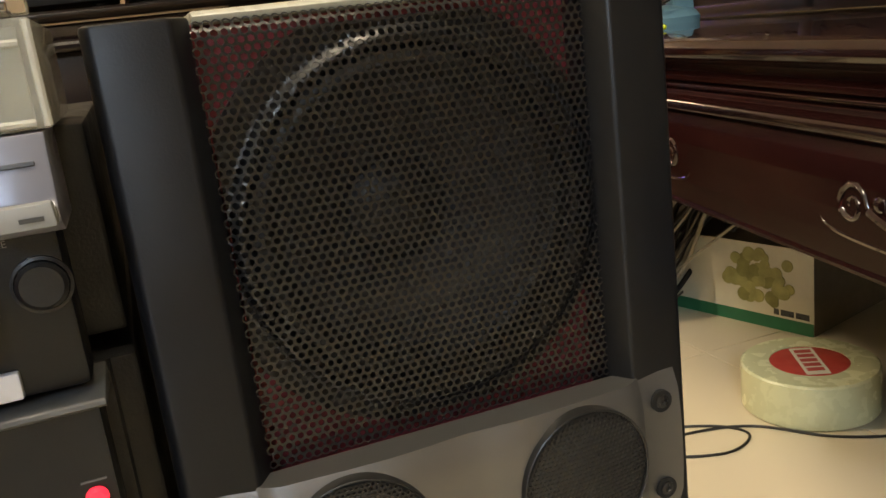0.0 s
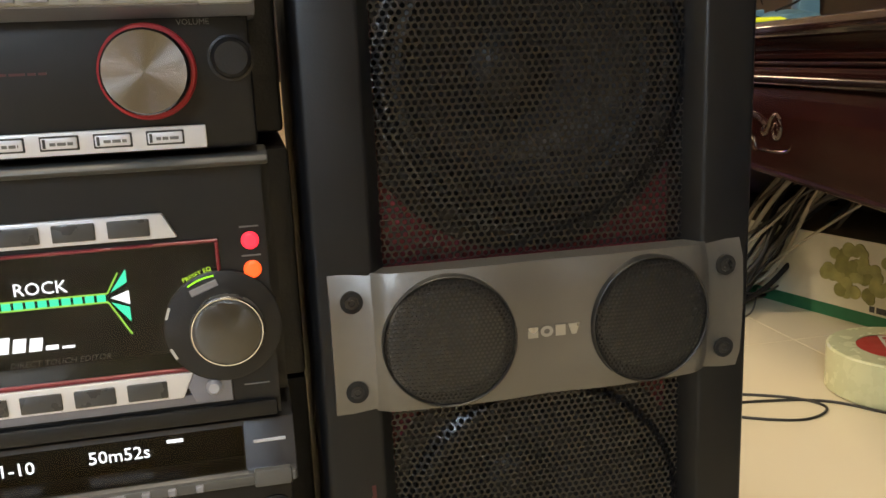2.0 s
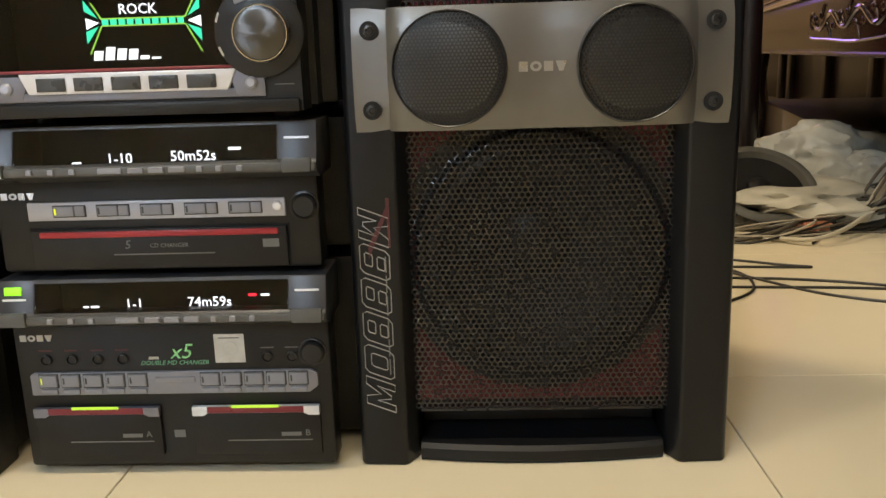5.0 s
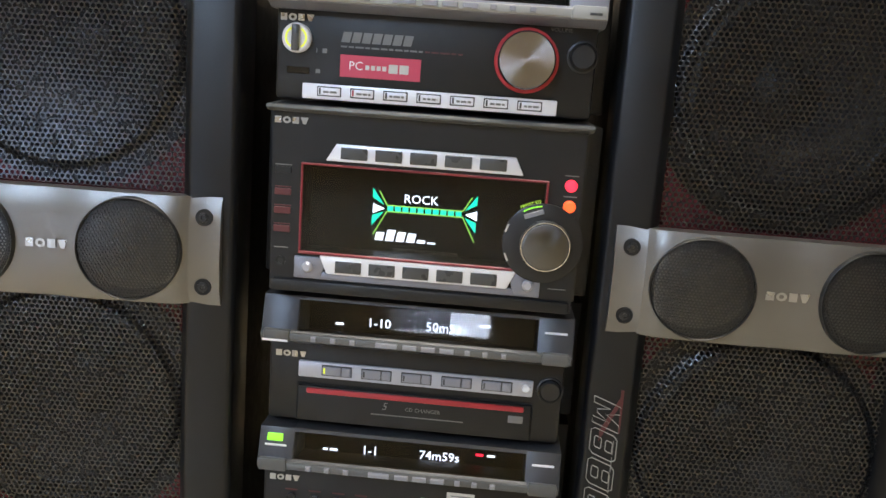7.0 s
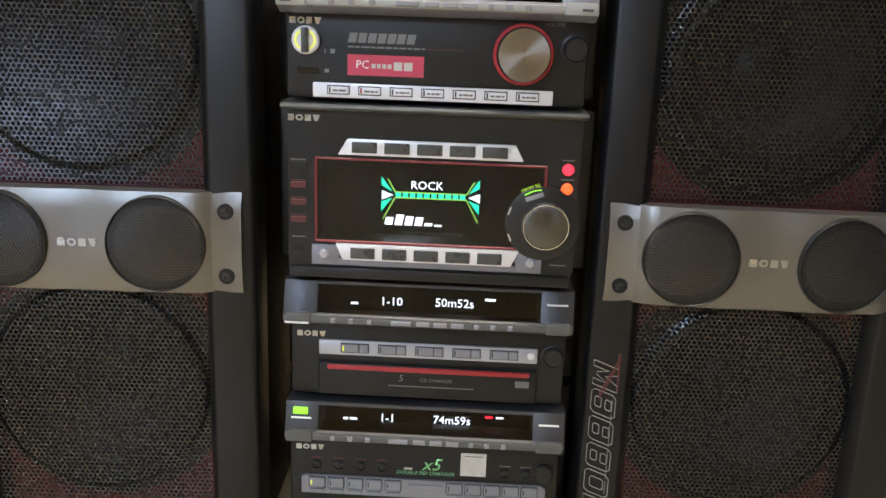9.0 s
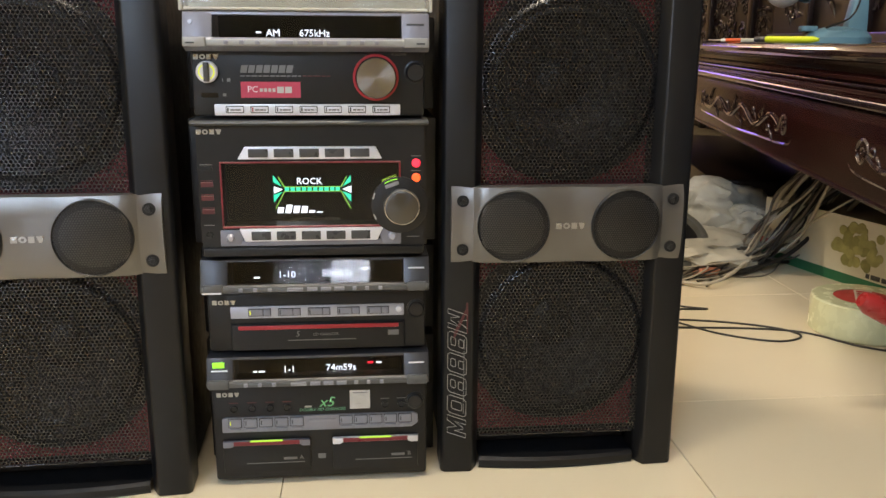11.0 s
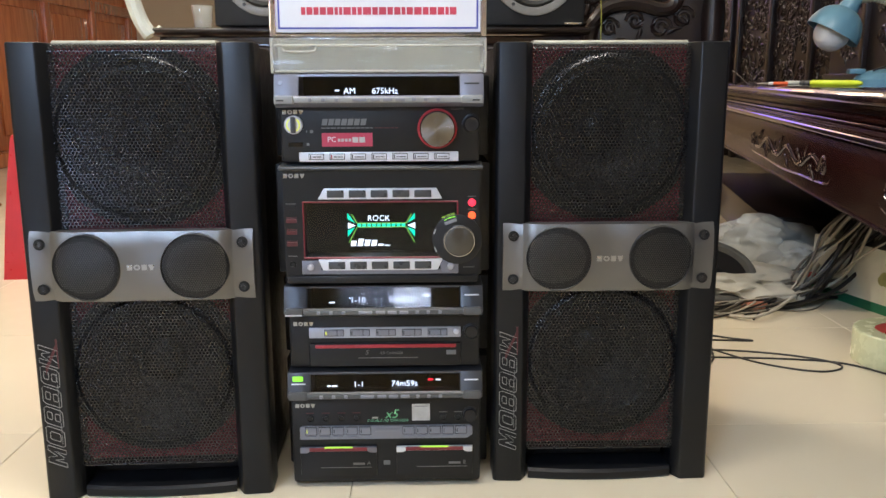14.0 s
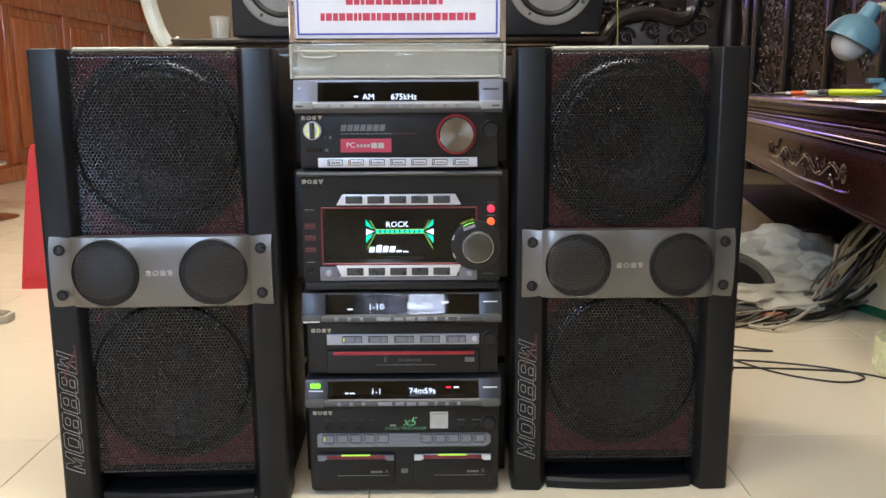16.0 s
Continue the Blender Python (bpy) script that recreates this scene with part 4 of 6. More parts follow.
for k in range(7):
    x = -0.1005 + 0.0293 * k
    part("key_frame", box(FRONT, x, x + 0.0215, 0.5095, 0.5180, 0.0035, 0.0050, 0.0004, 1), M_KEY, tu)
    part("key", box(FRONT, x + 0.0010, x + 0.0205, 0.5106, 0.5170, 0.004, 0.0062, 0.0007), M_SILVER, tu)
    part("key_print", bars(FRONT, [(x + 0.0020, x + 0.0036)], 0.5112, 0.5164, w=0.0062), M_RED_RING if k == 1 else M_KEY, tu)
    part("key_print", word_bars(FRONT, x + 0.0058, x + 0.0185, 0.5125, 0.5143, RNG, 0.002, w=0.0062), M_PRINT_DIM, tu)

# Clear box and framed sign on the stack.
cb = thing("clear_box", "clear acrylic box with rounded rim resting on the tuner", "plastic box")
for args in ((-0.148, 0.148, -0.004, 0.0, 0.628, 0.676), (-0.148, 0.148, 0.14, 0.144, 0.628, 0.676), (-0.148, -0.144, 0.0, 0.14, 0.628, 0.676), (0.144, 0.148, 0.0, 0.14, 0.628, 0.676), (-0.144, 0.144, 0.0, 0.14, 0.628, 0.631), (-0.144, 0.144, 0.0, 0.14, 0.672, 0.675)):
    part("wall", box(Matrix(), *args, 0.0012), M_FROST, cb)
for z in (0.631, 0.6655):
    part("rib", tube([(-0.142, -0.005, z), (0.142, -0.005, z)], 0.0018, 8), M_EDGE, cb)
part("catch", tube(smooth_path([(-0.134, -0.0045, 0.672), (-0.131, -0.005, 0.661), (-0.124, -0.005, 0.6575), (-0.092, -0.005, 0.6575), (-0.086, -0.005, 0.661), (-0.085, -0.0045, 0.667)]), 0.0016, 8), M_EDGE, cb)
for x in (-0.1465, 0.1465):
    part("corner_post", tube([(x, -0.003, 0.629), (x, -0.003, 0.675)], 0.0020, 8), M_EDGE, cb)
part("card", box(Matrix(), -0.138, 0.138, 0.012, 0.015, 0.632, 0.671, 0.0005), M_PALE, cb, "pale green card inside")
sg = thing("sign_holder", "clear acrylic stand with white printed card in a blue frame line", "sign")
S = face(0, 0.004, 0.6775, 0)
for u0, u1, v0, v1 in ((-0.148, -0.1405, 0, 0.215), (0.1405, 0.148, 0, 0.215), (-0.1405, 0.1405, 0, 0.0055), (-0.1405, 0.1405, 0.2085, 0.215)):
    part("holder_rim", box(S, u0, u1, v0, v1, -0.0035, 0.0062, 0.001), M_CLEAR, sg)
part("holder_back", box(S, -0.148, 0.148, 0, 0.215, -0.008, -0.004, 0.001), M_CLEAR, sg)
card = part("card", box(S, -0.140, 0.140, 0.006, 0.208, -0.002, 0.0005), M_WHITE, sg, "white printed card")
for u0, u1, v0, v1 in ((-0.137, 0.137, 0.010, 0.0125), (-0.137, 0.137, 0.202, 0.2045), (-0.137, -0.1345, 0.0125, 0.202), (0.1345, 0.137, 0.0125, 0.202)):
    part("frame_line", box(S, u0, u1, v0, v1, 0.0004, 0.0009), M_BLUE_PRINT, card)
R2 = random.Random(3)
for u0, u1, v0, v1, unit, mat in ((-0.105, 0.107, 0.0290, 0.0390, 0.0035, M_RED_PRINT), (-0.070, 0.062, 0.0500, 0.0605, 0.0040, M_RED_PRINT), (-0.095, 0.095, 0.0720, 0.0850, 0.0048, M_BLUE_PRINT)):
    for span in word_spans(u0, u1, R2, unit):
        part("printed_bar", bars(S, [span], v0, v1, w=0.0004), mat, card)
for x in (-0.13, 0.13):
    part("holder_foot", box(S, x - 0.012, x + 0.012, -0.0015, 0.0015, -0.03, 0.008, 0.0006, 1), M_CLEAR, sg)

# ---- loudspeakers ----


def build_speaker(m):
    sp = thing("loudspeaker", "tall charcoal loudspeaker with perforated grilles and gunmetal tweeter plate", "loudspeaker", m, "pair of loudspeakers")
    W = 0.1685
    # Cabinet behind the baffle.
    bm = box(Matrix(), -W + 0.006, W - 0.006, 0.05, 0.38, 0.004, 0.669, 0.004)
    bmesh.ops.delete(bm, geom=[f for f in bm.faces if f.normal.y < -0.99 and f.calc_area() > 0.01], context="FACES_ONLY")
    part("cabinet", bm, M_SIDE, sp)
    # The two front pillars, chamfered towards the grille.
    for s in (-1, 1):
        prof = [(s * W, 0.006), (s * (W - 0.004), 0.0), (s * 0.1250, -0.002), (s * 0.1145, 0.016), (s * 0.1145, 0.055), (s * W, 0.055)]
        part("pillar", prism(Matrix(), prof if s > 0 else prof[::-1], 0.0, 0.6715, 0.0026), M_CABINET, sp)
    bm = bmesh.new()
    for zc, v0, v1 in ((0.541, 0.369, 0.668), (0.195, 0.05, 0.369)):
        loops = []
        for r, y in ((0.30, 0.034), (0.1045, 0.034), (0.1045, 0.052)):
            loops.append([bm.verts.new((min(max(r * math.cos(a), -0.114), 0.114), y, min(max(zc + r * math.sin(a), v0), v1))) for a in (math.pi * k / 48 for k in range(96))])
        for p, q in zip(loops, loops[1:]):
            for k in range(96):
                bm.faces.new((p[k], p[(k + 1) % 96], q[(k + 1) % 96], q[k]))
    bmesh.ops.recalc_face_normals(bm, faces=bm.faces[:])
    part("baffle", bm, M_MAROON, sp, "dark maroon baffle")
    part("top_trim", prism(Matrix(((0, 0, 1, 0), (1, 0, 0, 0), (0, 1, 0, 0), (0, 0, 0, 1))), [(0.024, 0.6670), (0.0215, 0.6715), (0.0250, 0.6745), (0.38, 0.6745), (0.38, 0.6670)], -0.1125, 0.1125, 0.001), M_TOPSTRIP, sp)
    for zc in (0.541, 0.195):
        wm = face(0, 0.034, zc)
        bm = bmesh.new()
        v0, v1 = (-0.128, 0.120) if zc > 0.4 else (-0.138, 0.112)
        loops = []
        for r, w in ((0.131, 0.0005), (0.131, 0.0045), (0.113, 0.0045), (0.1085, 0.0085), (0.1050, 0.0075), (0.1030, 0.002), (0.1030, 0.0)):
            loops.append([bm.verts.new(wm @ Vector((min(max(r * math.cos(a), -0.1120), 0.1120), min(max(r * math.sin(a), v0), v1), w))) for a in (math.pi * k / 48 for k in range(96))])
        for p, q in zip(loops, loops[1:]):
            for k in range(96):
                bm.faces.new((p[k], p[(k + 1) % 96], q[(k + 1) % 96], q[k]))
        bmesh.ops.remove_doubles(bm, verts=bm.verts[:], dist=1e-5)
        bmesh.ops.recalc_face_normals(bm, faces=bm.faces[:])
        woofer = part("woofer_frame", bm, M_BLACK, sp, "glossy black woofer rim")
        part("surround", lathe(wm, [(0.1032, 0.002), (0.100, 0.0065), (0.094, 0.0085), (0.088, 0.0055), (0.084, 0.000)], 56), M_RUBBER, woofer)
        part("cone", lathe(wm, [(0.0845, 0.0004), (0.075, -0.0070), (0.055, -0.0235), (0.034, -0.0420)], 56), M_CONE, woofer)
        part("dust_cap", lathe(wm, [(0.0345, -0.0425), (0.033, -0.0360), (0.025, -0.0300), (0.013, -0.0265), (0, -0.0255)], 40), M_RUBBER, woofer, "domed black dust cap")
    gm = face(0, 0.0135, 0)
    for z0, z1 in ((0.410, 0.6720), (0.049, 0.312)):
        zc = 0.541 if z0 > 0.4 else 0.195
        roll = 0.6590 if z0 > 0.4 else 9.0

        def press(u, v, zc=zc, roll=roll):
            q = min(1.0, max(0.0, (0.1165 - math.hypot(u, v - zc)) / 0.0080))
            return (-0.009 * ((v - roll) / 0.010) ** 2 if v > roll else 0.0) + 0.0042 * q * q * (3 - 2 * q)

        sheet_part("grille", perforated(gm, lambda u, v: True, -0.1138, 0.1150, z0 + 0.004, z1 - 0.003, 0.0053, 0.77, 0.0008, press), M_MESH, sp, "black perforated steel grille")
    part("grille_edge", box(FRONT, -0.112, 0.112, 0.0475, 0.0505, -0.020, -0.012, 0.001), M_MESH, sp)
    # Bass port slot and the bowed bar below it.
    part("port", box(Matrix(), -0.1125, 0.1125, 0.062, 0.066, 0.012, 0.05), M_DEEP, sp)
    bm = bmesh.new()
    n = 14
    rows = []
    for k in range(n + 1):
        x = -0.1125 + 0.225 * k / n
        y = 0.008 - 0.010 * (1 - (2 * k / n - 1) ** 2)
        rows.append([bm.verts.new(v) for v in ((x, y + 0.003, 0.0), (x, y, 0.004), (x, y, 0.013), (x, y + 0.004, 0.017), (x, 0.062, 0.017), (x, 0.062, 0.0))])
    for p, q in zip(rows, rows[1:]):
        for i in range(6):
            bm.faces.new((p[i], p[(i + 1) % 6], q[(i + 1) % 6], q[i]))
    bmesh.ops.recalc_face_normals(bm, faces=bm.faces[:])
    part("bottom_bar", bm, M_CABINET, sp)
    # Tweeter plate: flat screw tabs and a bowed middle.
    bm = bmesh.new()
    us = [-0.1565, -0.128, -0.1265, -0.122] + [-0.115 + 0.23 * k / 26 for k in range(27)] + [0.122, 0.1265, 0.128, 0.1565]

    def bow(u):
        if abs(u) > 0.127:
            return 0.0085
        if abs(u) > 0.1255:
            return 0.0095
        return min(0.0150 + 0.006 * (1 - (abs(u) / 0.1255) ** 2), 0.0085 + 0.9 * (0.1265 - abs(u))) - 0.004 * math.exp(-((u / 0.028) ** 2))

    rows = []
    for u in us:
        tall = 0.0505 if abs(u) < 0.1272 else 0.0510
        w = bow(u)
        ring = []
        for k in range(9):
            v = -1 + 2 * k / 8
            drop = 0.0035 if abs(v) > 0.99 else 0.0
            ring.append(bm.verts.new((u, -w + drop + 0.004 * v * v, 0.360 + tall * v)))
        rows.append([bm.verts.new((u, 0.012, 0.360 - tall)), *ring, bm.verts.new((u, 0.012, 0.360 + tall))])
    for p, q in zip(rows, rows[1:]):
        for i in range(10):
            bm.faces.new((p[i], q[i], q[i + 1], p[i + 1]))
    bm.faces.new(rows[0])
    bm.faces.new(rows[-1][::-1])
    bmesh.ops.recalc_face_normals(bm, faces=bm.faces[:])
    plate = part("tweeter_plate", bm, M_PLATE, sp, "bowed gunmetal plate", 40)
    for x, tilt in ((-0.0755, -4), (0.0755, 4)):
        tm = face(x, -0.0150, 0.360) @ pose(0, 0, 0, 0, tilt, 0)
        part("tweeter_bezel", lathe(tm, [(0.0482, -0.004), (0.0475, 0.0052), (0.0468, 0.0058), (0.0460, 0.0050), (0.0460, 0.002)], 56), M_TWMESH, plate)
        part("tweeter_back", lathe(tm, [(0.0462, 0.0025), (0.030, 0.0010), (0, 0.0004)], 40), M_DEEP, plate)
        mesh = perforated(tm @ Matrix.Translation((0, 0, 0.0045)), lambda u, v: u * u + v * v < 0.0452**2, -0.046, 0.046, -0.046, 0.046, 0.0033, 0.70, 0.0006, lambda u, v: 0.0035 * (1 - (u * u + v * v) / 0.0462**2))
        sheet_part("tweeter_mesh", mesh, M_TWMESH, plate, "fine grey steel mesh dome")
    for x in (-0.1415, 0.1415):
        for z in (0.3275, 0.3925):
            # Flush black disc paints the dark recess around the screw head.
            screw = part("screw", lathe(face(x, -0.0085, z), [(0.0078, -0.003), (0.0078, 0.0003), (0, 0.0003)], 28), M_DEEP, plate)
            part("screw_head", lathe(face(x, -0.0087, z), [(0.0048, 0.0), (0.0046, 0.0007), (0.0024, 0.0012), (0.0020, 0.0004), (0, 0.0004)], 20), M_SCREW, screw, "dark steel socket screw head")
    part("emblem", emblem(face(0, -0.0184, 0.360), 0, 0, 0.041, 0.0080), M_LOGO, plate)
    # Outlined model mark up the left pillar, crossed by a red stroke.
    T = face(-0.1470, -0.0012, 0.150) @ pose(0, 0, 0, 0, 0, 90)

    zigzag = [(0, 0), (0, 1), (0.28, 1), (0.5, 0.5), (0.72, 1), (1, 1), (1, 0), (0.76, 0), (0.76, 0.62), (0.56, 0.15), (0.44, 0.15), (0.24, 0.62), (0.24, 0)]
    rounded = [(0.12, 0), (0, 0.14), (0, 0.86), (0.12, 1), (0.88, 1), (1, 0.86), (1, 0.14), (0.88, 0)]

    def outline(u, loops):
        bm = bmesh.new()
        for loop in loops:
            pts = [T @ Vector((u + 0.0265 * a + 0.010 * (b - 0.5), -0.0135 + 0.026 * b, 0.0006)) for a, b in loop]
            add_tube(bm, pts + [pts[0]], 0.00055, 4)
        part("mark_outline", bm, M_OUTLINE, sp)

    def inset(a0, a1, b0, b1):
        return [(a0 + a * (a1 - a0), b0 + b * (b1 - b0)) for a, b in rounded]

    for k in range(6):
        u = -0.092 + 0.0310 * k
        if k == 0:
            outline(u, [zigzag])
        elif k == 5:
            outline(u, [[(1 - a, 1 - b) for a, b in zigzag]])
        elif k == 1:
            outline(u, [rounded, inset(0.28, 0.74, 0.22, 0.78)])
        else:
            outline(u, [rounded, inset(0.30, 0.72, 0.16, 0.42), inset(0.30, 0.72, 0.58, 0.84)])
    for span in word_spans(-0.060, 0.050, random.Random(5), 0.006):
        part("mark_bar", bars(T, [span], -0.0105, -0.0095, w=0.0004), M_PRINT_DIM, sp)
    part("red_stroke", prism(T @ Matrix.Translation((0, 0, 0.0004)), [(0.058, -0.0150), (0.102, -0.0150), (0.102, -0.0120), (0.058, -0.0135)], 0, 0.0005), M_PRINT_RED, sp)
    part("red_stroke", prism(T @ Matrix.Translation((0, 0, 0.0004)), [(0.048, 0.0045), (0.060, 0.0045), (0.096, -0.0130), (0.088, -0.0130)], 0, 0.0005), M_PRINT_RED, sp)
    return sp


right_speaker = build_speaker(pose(0.3335, 0.029, 0, -0.5, 0, 0))
left_speaker = copy_thing(right_speaker, pose(-0.3415, -0.007, 0, -0.8, 0, 2.0))

# ---- carved bench used as a workbench ----


def scroll(bm, m, u, v, size, flip, r, turns=1.6, w=0.0):
    """One curled tendril in the plane of m."""
    pts = []
    for k in range(18):
        t = k / 17
        a = 2 * math.pi * turns * t
        q = size * (1 - 0.85 * t)
        pts.append(m @ Vector((u + flip * q * math.cos(a), v + q * math.sin(a), w)))
    add_tube(bm, pts, r, 6, [1.0 - 0.45 * abs(2 * k / 17 - 0.7) for k in range(18)])


def leaf(bm, m, u, v, length, angle, w=0.0):
    c, s = math.cos(angle), math.sin(angle)
    pts = [m @ Vector((u + c * length * t - s * 0.12 * length * math.sin(3 * t), v + s * length * t + c * 0.12 * length * math.sin(3 * t), w)) for t in (0, 0.2, 0.45, 0.7, 1.0)]
    add_tube(bm, pts, 0.16 * length, 6, [0.3, 0.9, 1.0, 0.6, 0.1])


bench = thing("carved_bench", "dark lacquered rosewood bench with moulded edge and carved apron", "bench", pose(0.992, 0.8, 0.008, 0, 0, -11.3))
ALONG = Matrix(((1, 0, 0, 0), (0, 0, -1, 0), (0, 1, 0, 0), (0, 0, 0, 1)))
L0, L1 = -1.35, 2.25
part("top_board", prism(ALONG, [(0.62, 0.562), (0.62, 0.585), (0.022, 0.585), (0.006, 0.5815), (-0.003, 0.5735), (-0.004, 0.5650), (0.002, 0.5575), (0.014, 0.5545), (0.05, 0.5545)], -L1, -L0, 0.0012), M_ROSEWOOD, bench)
part("waist_moulding", prism(ALONG, [(0.06, 0.556), (0.022, 0.556), (0.030, 0.546), (0.030, 0.535), (0.020, 0.530), (0.020, 0.522), (0.028, 0.516), (0.014, 0.508), (0.012, 0.502), (0.006, 0.5005), (-0.004, 0.4965), (-0.008, 0.4895), (-0.004, 0.4825), (0.006, 0.4795), (0.06, 0.4795)], -L1, -L0, 0.001), M_ROSESATIN, bench)
part("round_bead", tube([(-0.0005, L0, 0.4890), (-0.0005, L1, 0.4890)], 0.0090, 16), M_ROSEWOOD, bench)
part("thin_bead", tube([(0.0165, L0, 0.5150), (0.0165, L1, 0.5150)], 0.0040, 12), M_ROSEWOOD, bench)
part("apron", prism(ALONG, [(0.05, 0.4815), (0.004, 0.4815), (-0.006, 0.462), (-0.011, 0.435), (-0.011, 0.405), (-0.009, 0.375), (-0.006, 0.350), (-0.004, 0.338), (0.05, 0.338)], -L1, -L0, 0.001), M_ROSESATIN, bench)
part("bead", tube([(-0.002, L0, 0.340), (-0.002, L1, 0.340)], 0.006, 8), M_ROSESATIN, bench)
AP = Matrix(((0, 0, -1, -0.010), (-1, 0, 0, 0), (0, 1, 0, 0), (0, 0, 0, 1)))
for c in (0.30, -1.00):
    vine = [(-0.40 + 0.02 * k, 0.414 + 0.017 * math.sin(2 * math.pi * (-0.40 + 0.02 * k) / 0.27)) for k in range(41)]
    part("carved_vine", tube(smooth_path([AP @ Vector((-c + u, v, 0.001)) for u, v in vine], 3), 0.0058, 8), M_ROSEWOOD, bench)
    for k in range(12):
        u = -0.385 + 0.07 * k
        v = 0.414 - 0.016 * math.sin(2 * math.pi * u / 0.27)
        part("carved_bud", lathe(AP @ Matrix.Translation((-c + u, v, -0.002)), [(0.0100, 0), (0.0085, 0.005), (0.0045, 0.008), (0, 0.009)], 12), M_ROSEWOOD, bench)
        bm = bmesh.new()
        leaf(bm, AP, -c + u + 0.012, v - 0.004, 0.034, 1.2 if k % 2 else -0.9)
        part("carved_leaf", bm, M_ROSEWOOD, bench, "", 60)
    for du, fl in ((-0.43, 1), (0.43, -1)):
        bm = bmesh.new()
        scroll(bm, AP, -c + du, 0.414, 0.026, fl, 0.0050)
        part("carved_scroll", bm, M_ROSEWOOD, bench, "", 60)
    line = [(-0.235, 0.425), (-0.245, 0.400), (-0.225, 0.378), (-0.12, 0.372), (0.0, 0.366), (0.12, 0.372), (0.225, 0.378), (0.245, 0.400), (0.235, 0.425)]
    part("cartouche_line", tube(smooth_path([AP @ Vector((-c + 2 * u, v, -0.003)) for u, v in line]), 0.0035, 6), M_ROSEWOOD, bench)
for y in (2.1, -1.25):
    for x in (0.04, 0.56):
        part("leg", tube(smooth_path([(x, y, 0.36), (x - 0.012, y, 0.24), (x + 0.004, y, 0.10), (x - 0.006, y, 0.03), (x - 0.012, y, -0.008)]), 0.035, 10, None), M_ROSEBLACK, bench)
# Matt black paints the shade on the underside of the bench.
part("shade_under_board", box(Matrix(), 0.05, 0.60, L0 + 0.05, L1 - 0.05, 0.34, 0.36, 0.003), M_DEEP, bench)
part("back_board", box(Matrix(), 0.585, 0.615, L0, L1, 0.586, 1.30, 0.004), M_ROSEBLACK, bench)
# Dark block and panel, added to stand in for the shade below.
part("shade_block", box(Matrix(), 0.06, 0.60, 0.86, 2.22, -0.008, 0.14, 0.008), M_ROSEBLACK, bench)
part("shade_panel", box(Matrix(), 0.635, 0.655, L0 + 0.2, L1, 0.03, 0.50, 0.003), M_ROSEBLACK, bench)
BP = Matrix(((0, 0, -1, 0.585), (-1, 0, 0, 0), (0, 1, 0, 0), (0, 0, 0, 1)))
bm = bmesh.new()
R4 = random.Random(11)
for k in range(130):
    u, v = R4.uniform(-L1 + 0.05, -L0 - 0.05), R4.uniform(0.66, 1.24)
    scroll(bm, BP, u, v, R4.uniform(0.025, 0.055), R4.choice((-1, 1)), R4.uniform(0.006, 0.011), R4.uniform(1.1, 1.8))
    leaf(bm, BP, u + 0.03, v - 0.02, R4.uniform(0.05, 0.09), R4.uniform(0, 6.28))
tagged(part("carved_relief", bm, M_ROSEBLACK, bench, "deeply carved leaf and scroll relief", 60), kind="stuff")
for z in (0.60, 1.27):
    part("back_rail", box(Matrix(), 0.56, 0.60, L0, L1, z - 0.014, z + 0.02, 0.006), M_ROSEBLACK, bench)
for y in (-0.95, -0.28, 0.40, 1.08, 1.70):
    part("back_post", box(Matrix(), 0.56, 0.61, y - 0.028, y + 0.028, 0.586, 1.30, 0.008), M_ROSEBLACK, bench)

# ---- carved armchair further back ----
chair = thing("carved_armchair", "near-black carved wooden armchair with curved arm and scroll posts", "armchair", pose(0.58, 1.5, 0))
arm_top = [(0.0, 0.72), (0.01, 0.78), (0.045, 0.825), (0.10, 0.842), (0.16, 0.838), (0.21, 0.825), (0.25, 0.83), (0.27, 0.86), (0.285, 0.92), (0.32, 0.96), (0.36, 0.95)]
part("arm", tube(smooth_path([(x, 0.0, z) for x, z in arm_top], 6), 0.022, 10), M_ROSEBLACK, chair)
part("arm_panel", prism(FRONT, [(0.0, 0.30), (0.36, 0.30), (0.36, 0.93), (0.30, 0.93), (0.26, 0.83), (0.16, 0.825), (0.05, 0.81), (0.0, 0.74)], -0.02, 0.0, 0.003), M_ROSEBLACK, chair)
for u, v, s, fl in ((0.06, 0.77, 0.03, 1), (0.14, 0.79, 0.03, -1), (0.22, 0.77, 0.035, 1), (0.10, 0.70, 0.04, -1), (0.20, 0.68, 0.04, 1), (0.29, 0.80, 0.035, 1), (0.31, 0.89, 0.03, -1), (0.29, 0.68, 0.04, -1)):
    bm = bmesh.new()
    scroll(bm, FRONT, u, v, s, fl, 0.008)
    part("carved_scroll", bm, M_ROSEBLACK, chair, "", 60)
    bm = bmesh.new()
    leaf(bm, FRONT, u + 0.02, v - 0.02, 0.05, 30 * u)
    part("carved_leaf", bm, M_ROSEBLACK, chair, "", 60)
part("post", lathe(pose(0.385, 0.01, 0), [(0, 0), (0.03, 0), (0.035, 0.3), (0.03, 0.6), (0.04, 0.8), (0.03, 0.9), (0.045, 1.0), (0.03, 1.08), (0, 1.12)], 20), M_ROSEBLACK, chair)
part("post", lathe(pose(0.0, 0.01, 0), [(0, 0), (0.025, 0), (0.028, 0.4), (0.022, 0.72), (0, 0.72)], 16), M_ROSEBLACK, chair)
part("seat", box(Matrix(), 0.0, 0.40, 0.0, 0.60, 0.42, 0.47, 0.01), M_ROSEBLACK, chair)
